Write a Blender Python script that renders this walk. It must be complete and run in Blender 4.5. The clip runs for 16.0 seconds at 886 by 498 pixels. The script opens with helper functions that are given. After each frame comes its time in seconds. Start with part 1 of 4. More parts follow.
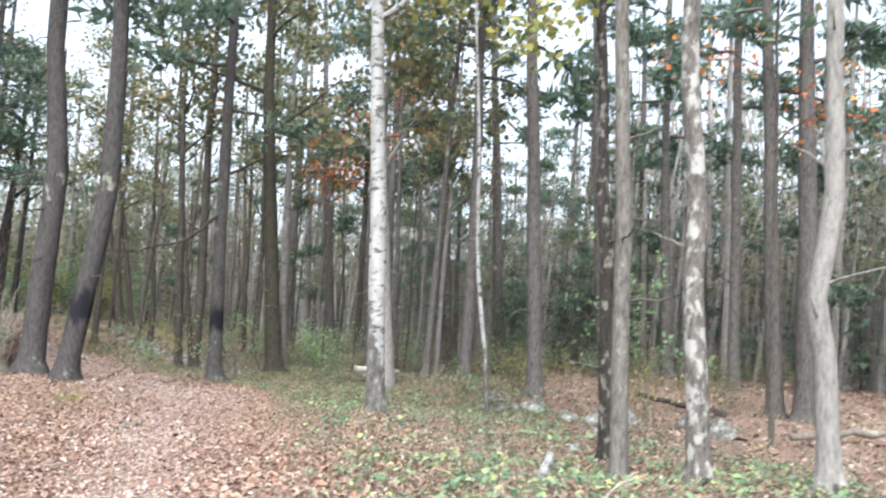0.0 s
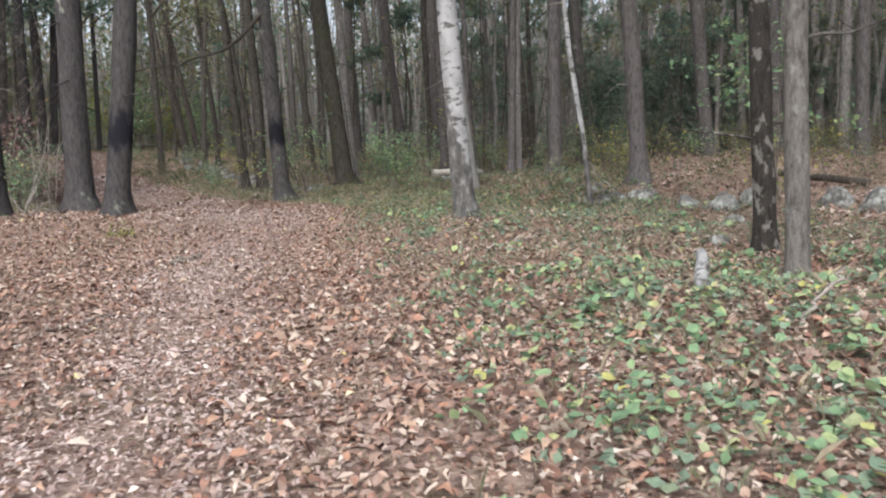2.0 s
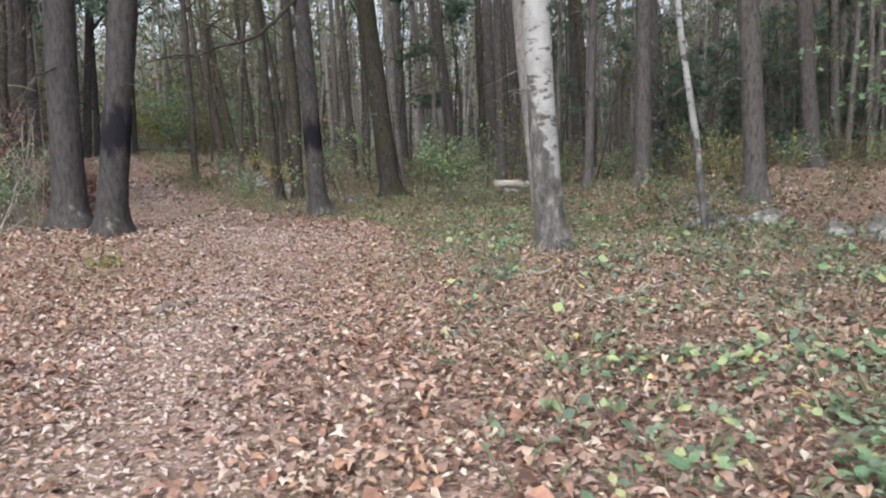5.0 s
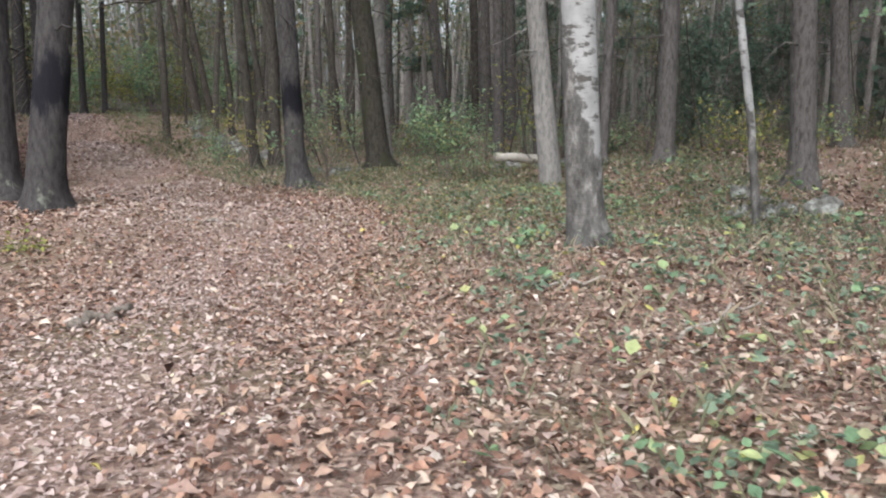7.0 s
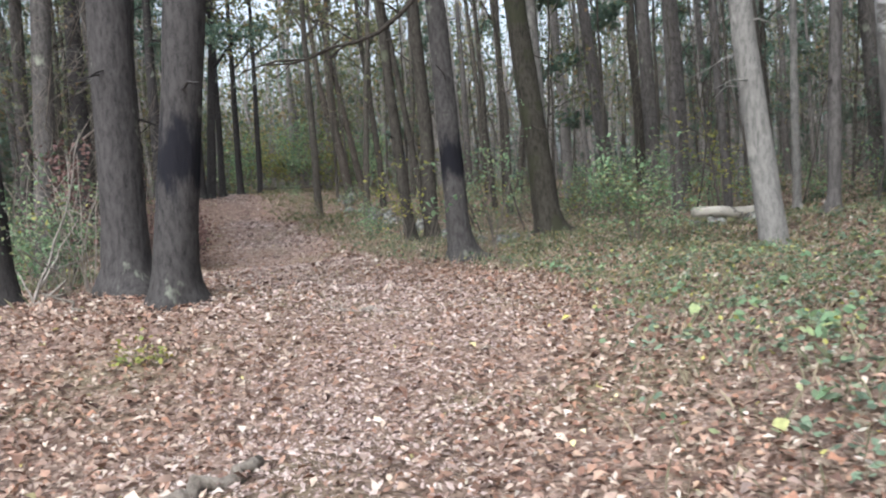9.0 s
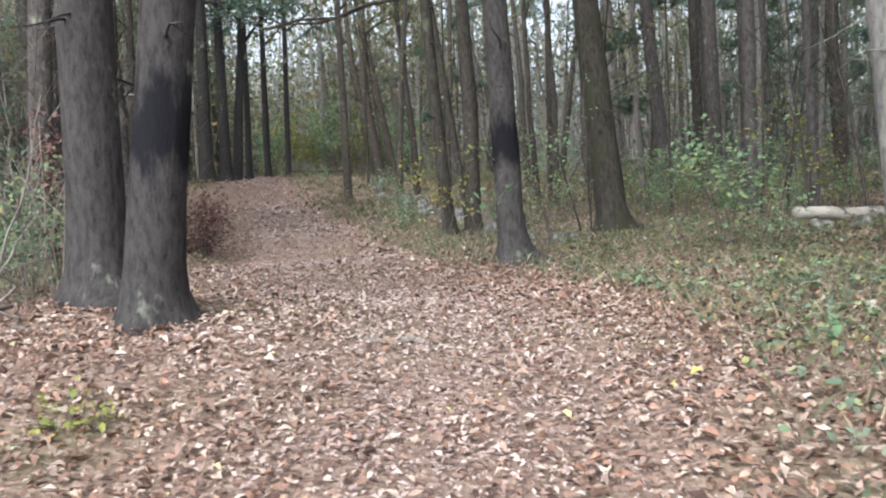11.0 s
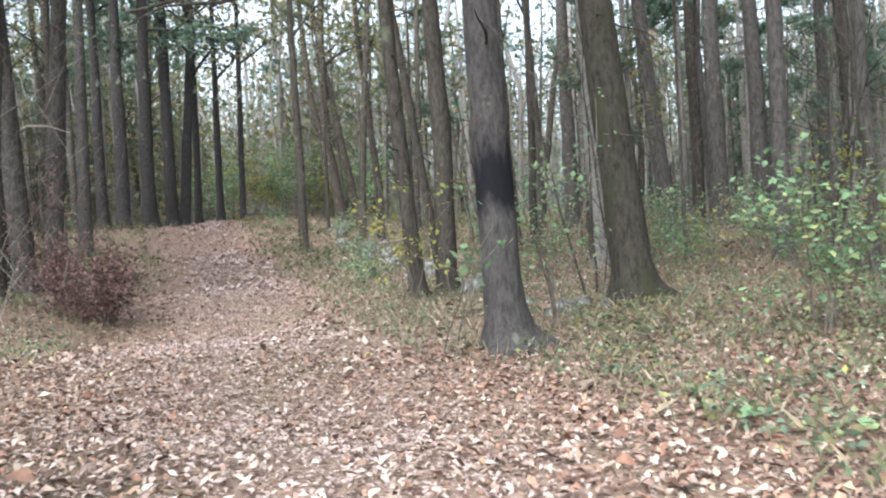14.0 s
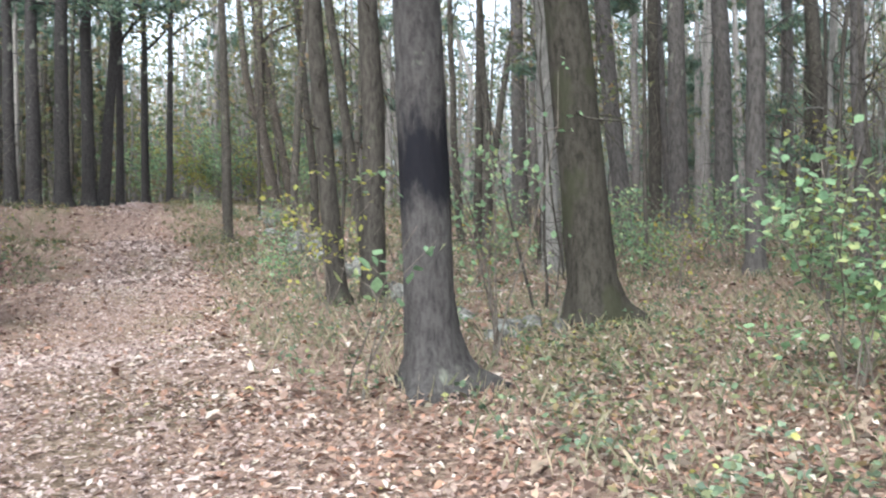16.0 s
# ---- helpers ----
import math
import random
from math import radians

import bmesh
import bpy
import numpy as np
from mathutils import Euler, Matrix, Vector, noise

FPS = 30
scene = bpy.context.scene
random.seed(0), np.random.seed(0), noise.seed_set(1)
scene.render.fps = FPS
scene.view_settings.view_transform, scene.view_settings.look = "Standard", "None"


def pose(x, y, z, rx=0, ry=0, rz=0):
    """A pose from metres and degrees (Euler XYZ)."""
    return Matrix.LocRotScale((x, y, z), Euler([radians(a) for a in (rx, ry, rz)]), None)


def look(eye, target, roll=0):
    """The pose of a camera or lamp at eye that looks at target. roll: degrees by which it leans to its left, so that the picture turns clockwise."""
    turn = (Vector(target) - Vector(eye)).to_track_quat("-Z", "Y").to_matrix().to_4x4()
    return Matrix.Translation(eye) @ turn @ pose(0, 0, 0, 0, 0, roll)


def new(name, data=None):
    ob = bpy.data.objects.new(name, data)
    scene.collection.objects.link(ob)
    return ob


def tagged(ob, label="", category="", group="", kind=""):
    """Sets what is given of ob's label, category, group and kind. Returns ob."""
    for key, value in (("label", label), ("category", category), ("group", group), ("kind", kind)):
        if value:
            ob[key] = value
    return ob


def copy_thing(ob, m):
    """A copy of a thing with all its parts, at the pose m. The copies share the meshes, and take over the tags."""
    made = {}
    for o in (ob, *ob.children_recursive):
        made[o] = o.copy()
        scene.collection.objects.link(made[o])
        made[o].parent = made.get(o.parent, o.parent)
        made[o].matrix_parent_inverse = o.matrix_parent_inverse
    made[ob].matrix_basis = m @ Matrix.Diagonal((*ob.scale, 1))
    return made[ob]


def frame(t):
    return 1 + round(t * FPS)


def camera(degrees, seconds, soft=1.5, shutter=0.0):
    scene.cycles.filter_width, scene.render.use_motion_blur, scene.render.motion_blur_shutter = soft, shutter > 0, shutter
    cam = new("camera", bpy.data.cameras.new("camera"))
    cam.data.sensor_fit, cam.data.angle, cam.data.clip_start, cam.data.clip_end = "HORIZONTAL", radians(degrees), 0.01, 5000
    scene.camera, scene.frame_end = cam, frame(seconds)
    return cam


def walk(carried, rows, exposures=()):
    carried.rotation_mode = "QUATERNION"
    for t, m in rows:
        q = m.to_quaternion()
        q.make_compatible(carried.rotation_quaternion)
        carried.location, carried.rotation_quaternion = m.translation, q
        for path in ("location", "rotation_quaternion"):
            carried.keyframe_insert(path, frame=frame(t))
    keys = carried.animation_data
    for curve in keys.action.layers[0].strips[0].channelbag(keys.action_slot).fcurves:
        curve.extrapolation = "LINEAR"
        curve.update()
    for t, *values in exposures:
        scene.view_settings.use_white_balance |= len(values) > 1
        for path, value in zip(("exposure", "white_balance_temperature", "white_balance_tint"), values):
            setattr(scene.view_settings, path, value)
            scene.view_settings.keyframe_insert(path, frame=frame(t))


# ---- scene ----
# ---- camera and walk ----
cam = camera(55.16, 16.0, soft=2.1, shutter=0.3)

PATH = (
    (0, -0.000, -0.000, 1.712, 13.32, 6.10, 3.32),
    (0.5, -0.064, 0.623, 1.635, 10.03, 3.71, 1.58),
    (1, 0.043, 1.265, 1.579, 9.42, 1.12, 0.06),
    (1.5, 0.130, 1.874, 1.537, 8.49, -5.46, 0.24),
    (2, 0.206, 2.454, 1.541, 8.72, -7.23, -2.39),
    (2.5, 0.227, 3.021, 1.557, 8.06, -6.60, 0.12),
    (3, 0.178, 3.563, 1.553, 8.06, -7.10, -2.14),
    (3.5, 0.195, 4.127, 1.566, 7.23, -7.04, -0.93),
    (4, 0.199, 4.658, 1.543, 7.17, -8.44, -0.83),
    (4.5, 0.276, 5.196, 1.542, 6.41, -7.14, -5.23),
    (4.7, 0.289, 5.415, 1.543, 5.94, -6.58, -1.89),
    (6.8, 0.290, 7.563, 1.554, 5.47, -8.98, -1.96),
    (7, 0.249, 7.768, 1.544, 7.18, -8.87, -0.37),
    (7.5, 0.140, 8.302, 1.518, 7.93, -3.01, -1.01),
    (8, 0.073, 8.945, 1.496, 3.88, -3.91, -0.55),
    (8.5, -0.037, 9.578, 1.452, -3.75, -2.84, -0.85),
    (9, -0.130, 10.161, 1.448, -2.66, -4.15, -4.00),
    (9.2, -0.153, 10.397, 1.463, -3.79, -4.25, -4.57),
    (11.3, -0.561, 12.686, 1.483, -4.64, -5.03, -2.59),
    (11.5, -0.593, 12.916, 1.474, -5.27, -4.96, -4.72),
    (12, -0.681, 13.492, 1.451, -3.58, -5.80, -1.77),
    (12.5, -0.665, 14.167, 1.488, -0.61, -4.60, -2.90),
    (13, -0.667, 14.811, 1.536, -1.24, -2.34, -0.43),
    (13.5, -0.702, 15.419, 1.569, -0.65, -2.55, -3.64),
    (14, -0.723, 16.007, 1.584, -2.52, -2.35, -2.98),
    (14.5, -0.709, 16.592, 1.570, -2.84, -3.51, -2.58),
    (15, -0.637, 17.116, 1.556, -1.57, -2.76, -3.90),
    (15.5, -0.600, 17.607, 1.573, -1.15, -1.54, 1.58),
    (16, -0.543, 18.101, 1.592, 1.17, -2.93, -0.52),
)


def carried_pose(x, y, z, heading, pitch, roll):
    a, p = radians(heading), radians(pitch)
    ahead = Vector((math.sin(a) * math.cos(p), math.cos(a) * math.cos(p), math.sin(p)))
    eye = Vector((x, y, z))
    return look(eye, eye + ahead * 5, roll)


walk(cam, [(row[0], carried_pose(*row[1:])) for row in PATH],
     exposures=((0.0, 2.10, 6050, 6), (1.0, 2.03, 6050, 7), (2.0, 1.36, 6150, 9), (3.0, 1.43, 6150, 9), (4.7, 1.41, 6150, 9), (7.0, 1.43, 6100, 8), (7.6, 1.62, 5950, 8), (9.0, 1.65, 5950, 6), (11.5, 1.77, 6000, 6), (12.5, 1.73, 6000, 6), (13.0, 1.98, 6050, 6), (13.6, 2.16, 5950, 5), (14.1, 2.19, 5950, 4), (14.5, 2.06, 5950, 4), (16.0, 2.31, 5900, 4)))

# ---- world and sun ----
world = bpy.data.worlds.new("overcast_sky")
scene.world = world
world.use_nodes = True
wn = world.node_tree.nodes
sky = wn.new("ShaderNodeTexSky")
sky.sky_type = "NISHITA"
sky.sun_disc = False
sky.sun_elevation = radians(48)
sky.sun_rotation = radians(200)
sky.air_density = 0.7
sky.dust_density = 6.0
sky.ozone_density = 0.3
veil = wn.new("ShaderNodeHueSaturation")
veil.inputs["Saturation"].default_value = 0.4
world.node_tree.links.new(sky.outputs[0], veil.inputs["Color"])
world.node_tree.links.new(veil.outputs[0], wn["Background"].inputs[0])
wn["Background"].inputs[1].default_value = 0.15

sun_data = bpy.data.lights.new("sun", "SUN")
sun_data.energy = 0.5
sun_data.angle = radians(40)
sun_data.color = (1.0, 0.98, 0.96)
sun = new("sun", sun_data)
sun.rotation_euler = (radians(42), 0, radians(-160))


# ---- materials ----
def nodes_of(name, rough=0.9, spec=0.2):
    m = bpy.data.materials.new(name)
    m.use_nodes = True
    nt = m.node_tree
    b = nt.nodes["Principled BSDF"]
    b.inputs["Roughness"].default_value = rough
    b.inputs["Specular IOR Level"].default_value = spec
    return m, nt, b


def ramp(nt, stops, interpolation="LINEAR"):
    r = nt.nodes.new("ShaderNodeValToRGB")
    r.color_ramp.interpolation = interpolation
    while len(r.color_ramp.elements) < len(stops):
        r.color_ramp.elements.new(0.5)
    for e, (p, c) in zip(r.color_ramp.elements, stops):
        e.position, e.color = p, (*c, 1)
    return r


def noise_node(nt, vec, scale, detail=6, rough=0.6, stretch=(1, 1, 1)):
    mp = nt.nodes.new("ShaderNodeMapping")
    mp.inputs["Scale"].default_value = stretch
    nt.links.new(vec, mp.inputs["Vector"])
    n = nt.nodes.new("ShaderNodeTexNoise")
    n.inputs["Scale"].default_value, n.inputs["Detail"].default_value, n.inputs["Roughness"].default_value = scale, detail, rough
    nt.links.new(mp.outputs[0], n.inputs["Vector"])
    return n.outputs["Fac"]


def mixed(nt, fac, a, b, mode="MIX"):
    x = nt.nodes.new("ShaderNodeMix")
    x.data_type, x.blend_type = "RGBA", mode
    for sock, v in ((x.inputs["Factor"], fac), (x.inputs[6], a), (x.inputs[7], b)):
        if isinstance(v, (int, float)):
            sock.default_value = v
        elif isinstance(v, tuple):
            sock.default_value = (*v, 1)
        else:
            nt.links.new(v, sock)
    return x.outputs[2]


def sums(nt, op, a, b):
    x = nt.nodes.new("ShaderNodeMath")
    x.operation = op
    for sock, v in zip(x.inputs, (a, b)):
        if isinstance(v, (int, float)):
            sock.default_value = v
        else:
            nt.links.new(v, sock)
    return x.outputs[0]


def bump(nt, b, height, strength=0.6, dist=0.02):
    n = nt.nodes.new("ShaderNodeBump")
    n.inputs["Strength"].default_value, n.inputs["Distance"].default_value = strength, dist
    nt.links.new(height, n.inputs["Height"])
    nt.links.new(n.outputs[0], b.inputs["Normal"])


def bark_material(name, dark, light, lichen=(0.3, 0.33, 0.27), lichen_at=0.62, char=None, blot=2.3):
    """Furrowed bark: long vertical plates, lichen patches, and a charred band between two heights where given."""
    m, nt, b = nodes_of(name, 0.95, 0.1)
    at = nt.nodes.new("ShaderNodeTexCoord").outputs["Object"]
    info = nt.nodes.new("ShaderNodeObjectInfo")
    plates = noise_node(nt, at, 20, 8, 0.72, (1, 1, 0.3))
    blots = noise_node(nt, at, blot, 5, 0.6, (1, 1, 0.6))
    fine = noise_node(nt, at, 70, 5, 0.75, (1, 1, 0.7))
    c = ramp(nt, ((0.36, dark), (0.56, light)))
    nt.links.new(sums(nt, "ADD", sums(nt, "MULTIPLY", plates, 0.75), sums(nt, "MULTIPLY", fine, 0.25)), c.inputs[0])
    spots = ramp(nt, ((lichen_at, (0, 0, 0)), (lichen_at + 0.08, (0.75, 0.75, 0.75))))
    nt.links.new(blots, spots.inputs[0])
    col = mixed(nt, spots.outputs[0], c.outputs[0], lichen)
    tone = ramp(nt, ((0.0, (0.78, 0.76, 0.74)), (1.0, (1.15, 1.12, 1.1))))
    nt.links.new(info.outputs["Random"], tone.inputs[0])
    col = mixed(nt, 1.0, col, tone.outputs[0], "MULTIPLY")
    if char:
        sep = nt.nodes.new("ShaderNodeSeparateXYZ")
        nt.links.new(at, sep.inputs[0])
        edge = sums(nt, "MULTIPLY", sums(nt, "SUBTRACT", noise_node(nt, at, 7, 7, 0.7, (1, 1, 0.3)), 0.5), 1.3)
        h = sums(nt, "ADD", sep.outputs["Z"], edge)
        band = sums(nt, "SUBTRACT", (char[1] - char[0]) / 2, sums(nt, "ABSOLUTE", sums(nt, "SUBTRACT", h, (char[0] + char[1]) / 2), 0))
        burn = ramp(nt, ((0.40, (0, 0, 0)), (0.66, (0.95, 0.95, 0.95))))
        nt.links.new(sums(nt, "ADD", band, 0.5), burn.inputs[0])
        col = mixed(nt, burn.outputs[0], col, (0.012, 0.012, 0.016))
    nt.links.new(col, b.inputs["Base Color"])
    bump(nt, b, sums(nt, "ADD", plates, sums(nt, "MULTIPLY", fine, 0.3)), 0.9, 0.03)
    return m


def birch_material(name, white, dark_base=0.0):
    """White papery bark with dark eyes, horizontal dashes, and a rough dark foot."""
    m, nt, b = nodes_of(name, 0.75, 0.25)
    at = nt.nodes.new("ShaderNodeTexCoord").outputs["Object"]
    cloud = noise_node(nt, at, 3.0, 5, 0.6, (1, 1, 0.7))
    eyes = noise_node(nt, at, 6.5, 6, 0.62, (0.8, 0.8, 1.7))
    dashes = noise_node(nt, at, 22, 3, 0.5, (0.35, 0.35, 2.6))
    base = ramp(nt, ((0.35, tuple(v * 0.62 for v in white)), (0.6, white)))
    nt.links.new(cloud, base.inputs[0])
    eye = ramp(nt, ((0.532, (0, 0, 0)), (0.6, (0.88, 0.88, 0.88))))
    nt.links.new(eyes, eye.inputs[0])
    dash = ramp(nt, ((0.62, (0, 0, 0)), (0.7, (0.6, 0.6, 0.6))))
    nt.links.new(dashes, dash.inputs[0])
    col = mixed(nt, eye.outputs[0], base.outputs[0], (0.045, 0.04, 0.036))
    col = mixed(nt, dash.outputs[0], col, (0.09, 0.08, 0.07))
    if dark_base:
        sep = nt.nodes.new("ShaderNodeSeparateXYZ")
        nt.links.new(at, sep.inputs[0])
        lean = sums(nt, "MULTIPLY", sep.outputs["X"], 3.2)
        h = sums(nt, "ADD", sums(nt, "ADD", sep.outputs["Z"], lean), sums(nt, "MULTIPLY", sums(nt, "SUBTRACT", noise_node(nt, at, 6, 5), 0.5), 1.6))
        foot = ramp(nt, ((0.42, (0.92, 0.92, 0.92)), (0.56, (0, 0, 0))))
        nt.links.new(sums(nt, "ADD", sums(nt, "SUBTRACT", h, dark_base), 0.5), foot.inputs[0])
        rough = ramp(nt, ((0.4, (0.03, 0.028, 0.026)), (0.54, (0.085, 0.081, 0.075)), (0.68, (0.22, 0.21, 0.2))))
        nt.links.new(noise_node(nt, at, 9, 8, 0.75, (1, 1, 0.45)), rough.inputs[0])
        col = mixed(nt, foot.outputs[0], col, rough.outputs[0])
    nt.links.new(col, b.inputs["Base Color"])
    bump(nt, b, sums(nt, "ADD", cloud, dashes), 0.5, 0.01)
    return m


def leaf_material(name, stops, through_light=0.35, rough=0.7):
    """Leaves, each island with a colour of its own along the stops, lightly mottled, letting some light through."""
    m, nt, b = nodes_of(name, rough, 0.25)
    g = nt.nodes.new("ShaderNodeNewGeometry")
    c = ramp(nt, stops)
    nt.links.new(g.outputs["Random Per Island"], c.inputs[0])
    at = nt.nodes.new("ShaderNodeTexCoord").outputs["Object"]
    v = ramp(nt, ((0.3, (0.75, 0.75, 0.75)), (0.7, (1.2, 1.2, 1.2))))
    nt.links.new(noise_node(nt, at, 28, 3), v.inputs[0])
    col = mixed(nt, 1.0, c.outputs[0], v.outputs[0], "MULTIPLY")
    nt.links.new(col, b.inputs["Base Color"])
    t = nt.nodes.new("ShaderNodeBsdfTranslucent")
    nt.links.new(col, t.inputs["Color"])
    mx = nt.nodes.new("ShaderNodeMixShader")
    mx.inputs[0].default_value = through_light
    nt.links.new(b.outputs[0], mx.inputs[1])
    nt.links.new(t.outputs[0], mx.inputs[2])
    nt.links.new(mx.outputs[0], nt.nodes["Material Output"].inputs[0])
    return m


PINE_BARK = bark_material("pine_bark", (0.034, 0.032, 0.032), (0.118, 0.112, 0.11))
# pine bark with shade put into its colour, for left and distant trunks
SHADY_BARK = bark_material("shaded_pine_bark", (0.022, 0.021, 0.022), (0.066, 0.063, 0.064))
MOSSY_BARK = bark_material("mossy_oak_bark", (0.02, 0.019, 0.016), (0.074, 0.069, 0.059), (0.05, 0.054, 0.034), 0.53)
OAK_BARK = bark_material("oak_bark", (0.024, 0.023, 0.021), (0.092, 0.085, 0.076), (0.15, 0.17, 0.12), 0.6)
BEECH_BARK = bark_material("grey_bark", (0.09, 0.09, 0.087), (0.21, 0.207, 0.2), (0.32, 0.316, 0.3), 0.58)
# trunk bark of the woods, its colour lightened to stand in for haze
FAR_BARK = bark_material("hazed_trunk_bark", (0.09, 0.086, 0.083), (0.25, 0.24, 0.233))
SNAG_BARK = bark_material("dead_bark", (0.02, 0.019, 0.018), (0.06, 0.055, 0.05), (0.27, 0.26, 0.245), 0.54, blot=9)
CHAR_LOW = bark_material("scorched_pine_bark", (0.024, 0.023, 0.024), (0.072, 0.069, 0.07), char=(1.12, 1.82))
CHAR_HIGH = bark_material("scorched_oak_bark", (0.03, 0.029, 0.03), (0.092, 0.088, 0.088), char=(1.42, 2.08))
PATCHY_BIRCH = bark_material("flaking_birch_bark", (0.04, 0.037, 0.034), (0.15, 0.142, 0.135), (0.4, 0.41, 0.4), 0.5, blot=7)
ASH_BARK = bark_material("rough_grey_bark", (0.045, 0.042, 0.039), (0.15, 0.143, 0.134), (0.27, 0.275, 0.255), 0.58, blot=5)
BIRCH_BARK = birch_material("birch_bark", (0.29, 0.29, 0.287), 0.95)
LOG_BARK = birch_material("fallen_birch_bark", (0.36, 0.335, 0.295))
TWIG = bark_material("twig_bark", (0.07, 0.06, 0.05), (0.2, 0.18, 0.16))
PALE_TWIG = bark_material("pale_dead_twig", (0.17, 0.15, 0.135), (0.36, 0.33, 0.3))
STICK = bark_material("weathered_stick", (0.13, 0.12, 0.105), (0.3, 0.28, 0.26))
ROOT_DARK = bark_material("bare_branch_bark", (0.03, 0.026, 0.024), (0.09, 0.08, 0.07))

LITTER = leaf_material("dead_leaf", ((0.0, (0.05, 0.032, 0.026)), (0.12, (0.12, 0.07, 0.055)), (0.25, (0.25, 0.15, 0.11)), (0.36, (0.25, 0.19, 0.17)), (0.48, (0.34, 0.245, 0.195)),
                                     (0.58, (0.3, 0.165, 0.115)), (0.68, (0.19, 0.118, 0.09)), (0.78, (0.37, 0.29, 0.24)), (0.87, (0.42, 0.33, 0.265)), (0.95, (0.45, 0.38, 0.33)), (0.99, (0.54, 0.49, 0.44)), (1.0, (0.5, 0.44, 0.13))), 0.12)
BROWN = leaf_material("curled_oak_leaf", ((0.0, (0.075, 0.045, 0.035)), (0.22, (0.23, 0.125, 0.09)), (0.42, (0.24, 0.17, 0.14)), (0.6, (0.36, 0.25, 0.18)), (0.75, (0.31, 0.165, 0.11)), (0.9, (0.41, 0.32, 0.26)), (1.0, (0.5, 0.42, 0.35))), 0.15)
TRODDEN = leaf_material("trodden_leaf", ((0.0, (0.17, 0.118, 0.104)), (0.3, (0.31, 0.232, 0.21)), (0.6, (0.42, 0.33, 0.305)), (0.9, (0.46, 0.38, 0.35)), (1.0, (0.52, 0.45, 0.415))), 0.1)
FADED = leaf_material("faded_leaf", ((0.0, (0.06, 0.045, 0.037)), (0.25, (0.15, 0.118, 0.092)), (0.5, (0.25, 0.19, 0.145)), (0.7, (0.175, 0.155, 0.115)), (0.88, (0.37, 0.31, 0.245)), (1.0, (0.5, 0.46, 0.4))), 0.2)
GREEN = leaf_material("green_leaf", ((0.0, (0.075, 0.105, 0.07)), (0.4, (0.11, 0.155, 0.095)), (0.75, (0.15, 0.2, 0.12)), (0.93, (0.22, 0.24, 0.12)), (1.0, (0.38, 0.36, 0.1))), 0.35)
IVY = leaf_material("creeper_leaf", ((0.0, (0.09, 0.125, 0.09)), (0.4, (0.145, 0.2, 0.14)), (0.75, (0.21, 0.275, 0.19)), (0.93, (0.33, 0.35, 0.19)), (1.0, (0.42, 0.4, 0.12))), 0.35)
FRESH = leaf_material("light_green_leaf", ((0.0, (0.13, 0.215, 0.125)), (0.7, (0.23, 0.345, 0.19)), (1.0, (0.38, 0.42, 0.2))), 0.42)
YELLOW = leaf_material("yellow_leaf", ((0.0, (0.17, 0.22, 0.07)), (0.6, (0.3, 0.3, 0.08)), (1.0, (0.4, 0.33, 0.1))), 0.4)
ORANGE = leaf_material("orange_leaf", ((0.0, (0.35, 0.1, 0.04)), (0.5, (0.5, 0.17, 0.06)), (1.0, (0.5, 0.3, 0.1))), 0.4)
AUTUMN = leaf_material("turning_leaf", ((0.0, (0.08, 0.1, 0.06)), (0.5, (0.14, 0.155, 0.08)), (0.8, (0.21, 0.195, 0.1)), (1.0, (0.25, 0.17, 0.095))), 0.42)
NEEDLE = leaf_material("pine_needles", ((0.0, (0.065, 0.105, 0.082)), (0.6, (0.11, 0.165, 0.125)), (1.0, (0.17, 0.215, 0.145))), 0.45)
RUSSET = leaf_material("dead_red_leaf", ((0.0, (0.075, 0.042, 0.04)), (0.6, (0.15, 0.085, 0.077)), (1.0, (0.25, 0.165, 0.145))), 0.15)
GRASS = leaf_material("dry_and_green_blade", ((0.0, (0.1, 0.11, 0.065)), (0.45, (0.18, 0.175, 0.11)), (0.8, (0.28, 0.245, 0.17)), (1.0, (0.4, 0.33, 0.24))), 0.25)


def soil_material():
    m, nt, b = nodes_of("leafy_soil", 1.0, 0.05)
    at = nt.nodes.new("ShaderNodeTexCoord").outputs["Object"]
    big = noise_node(nt, at, 0.5, 5)
    small = noise_node(nt, at, 9, 8, 0.75)
    flakes = nt.nodes.new("ShaderNodeTexVoronoi")
    flakes.inputs["Scale"].default_value = 24
    nt.links.new(at, flakes.inputs["Vector"])
    tint = ramp(nt, ((0.0, (0.11, 0.07, 0.058)), (0.35, (0.215, 0.15, 0.124)), (0.7, (0.28, 0.205, 0.17)), (1.0, (0.37, 0.285, 0.24))))
    sep = nt.nodes.new("ShaderNodeSeparateColor")
    nt.links.new(flakes.outputs["Color"], sep.inputs[0])
    nt.links.new(sep.outputs[0], tint.inputs[0])
    dark = ramp(nt, ((0.35, (0.1, 0.069, 0.056)), (0.62, (0.265, 0.192, 0.158))))
    nt.links.new(small, dark.inputs[0])
    col = mixed(nt, 0.55, dark.outputs[0], tint.outputs[0])
    green = ramp(nt, ((0.5, (0, 0, 0)), (0.66, (0.4, 0.4, 0.4))))
    nt.links.new(big, green.inputs[0])
    col = mixed(nt, green.outputs[0], col, (0.12, 0.13, 0.06))
    nt.links.new(col, b.inputs["Base Color"])
    bump(nt, b, sums(nt, "ADD", small, flakes.outputs["Distance"]), 0.8, 0.03)
    return m


SOIL = soil_material()


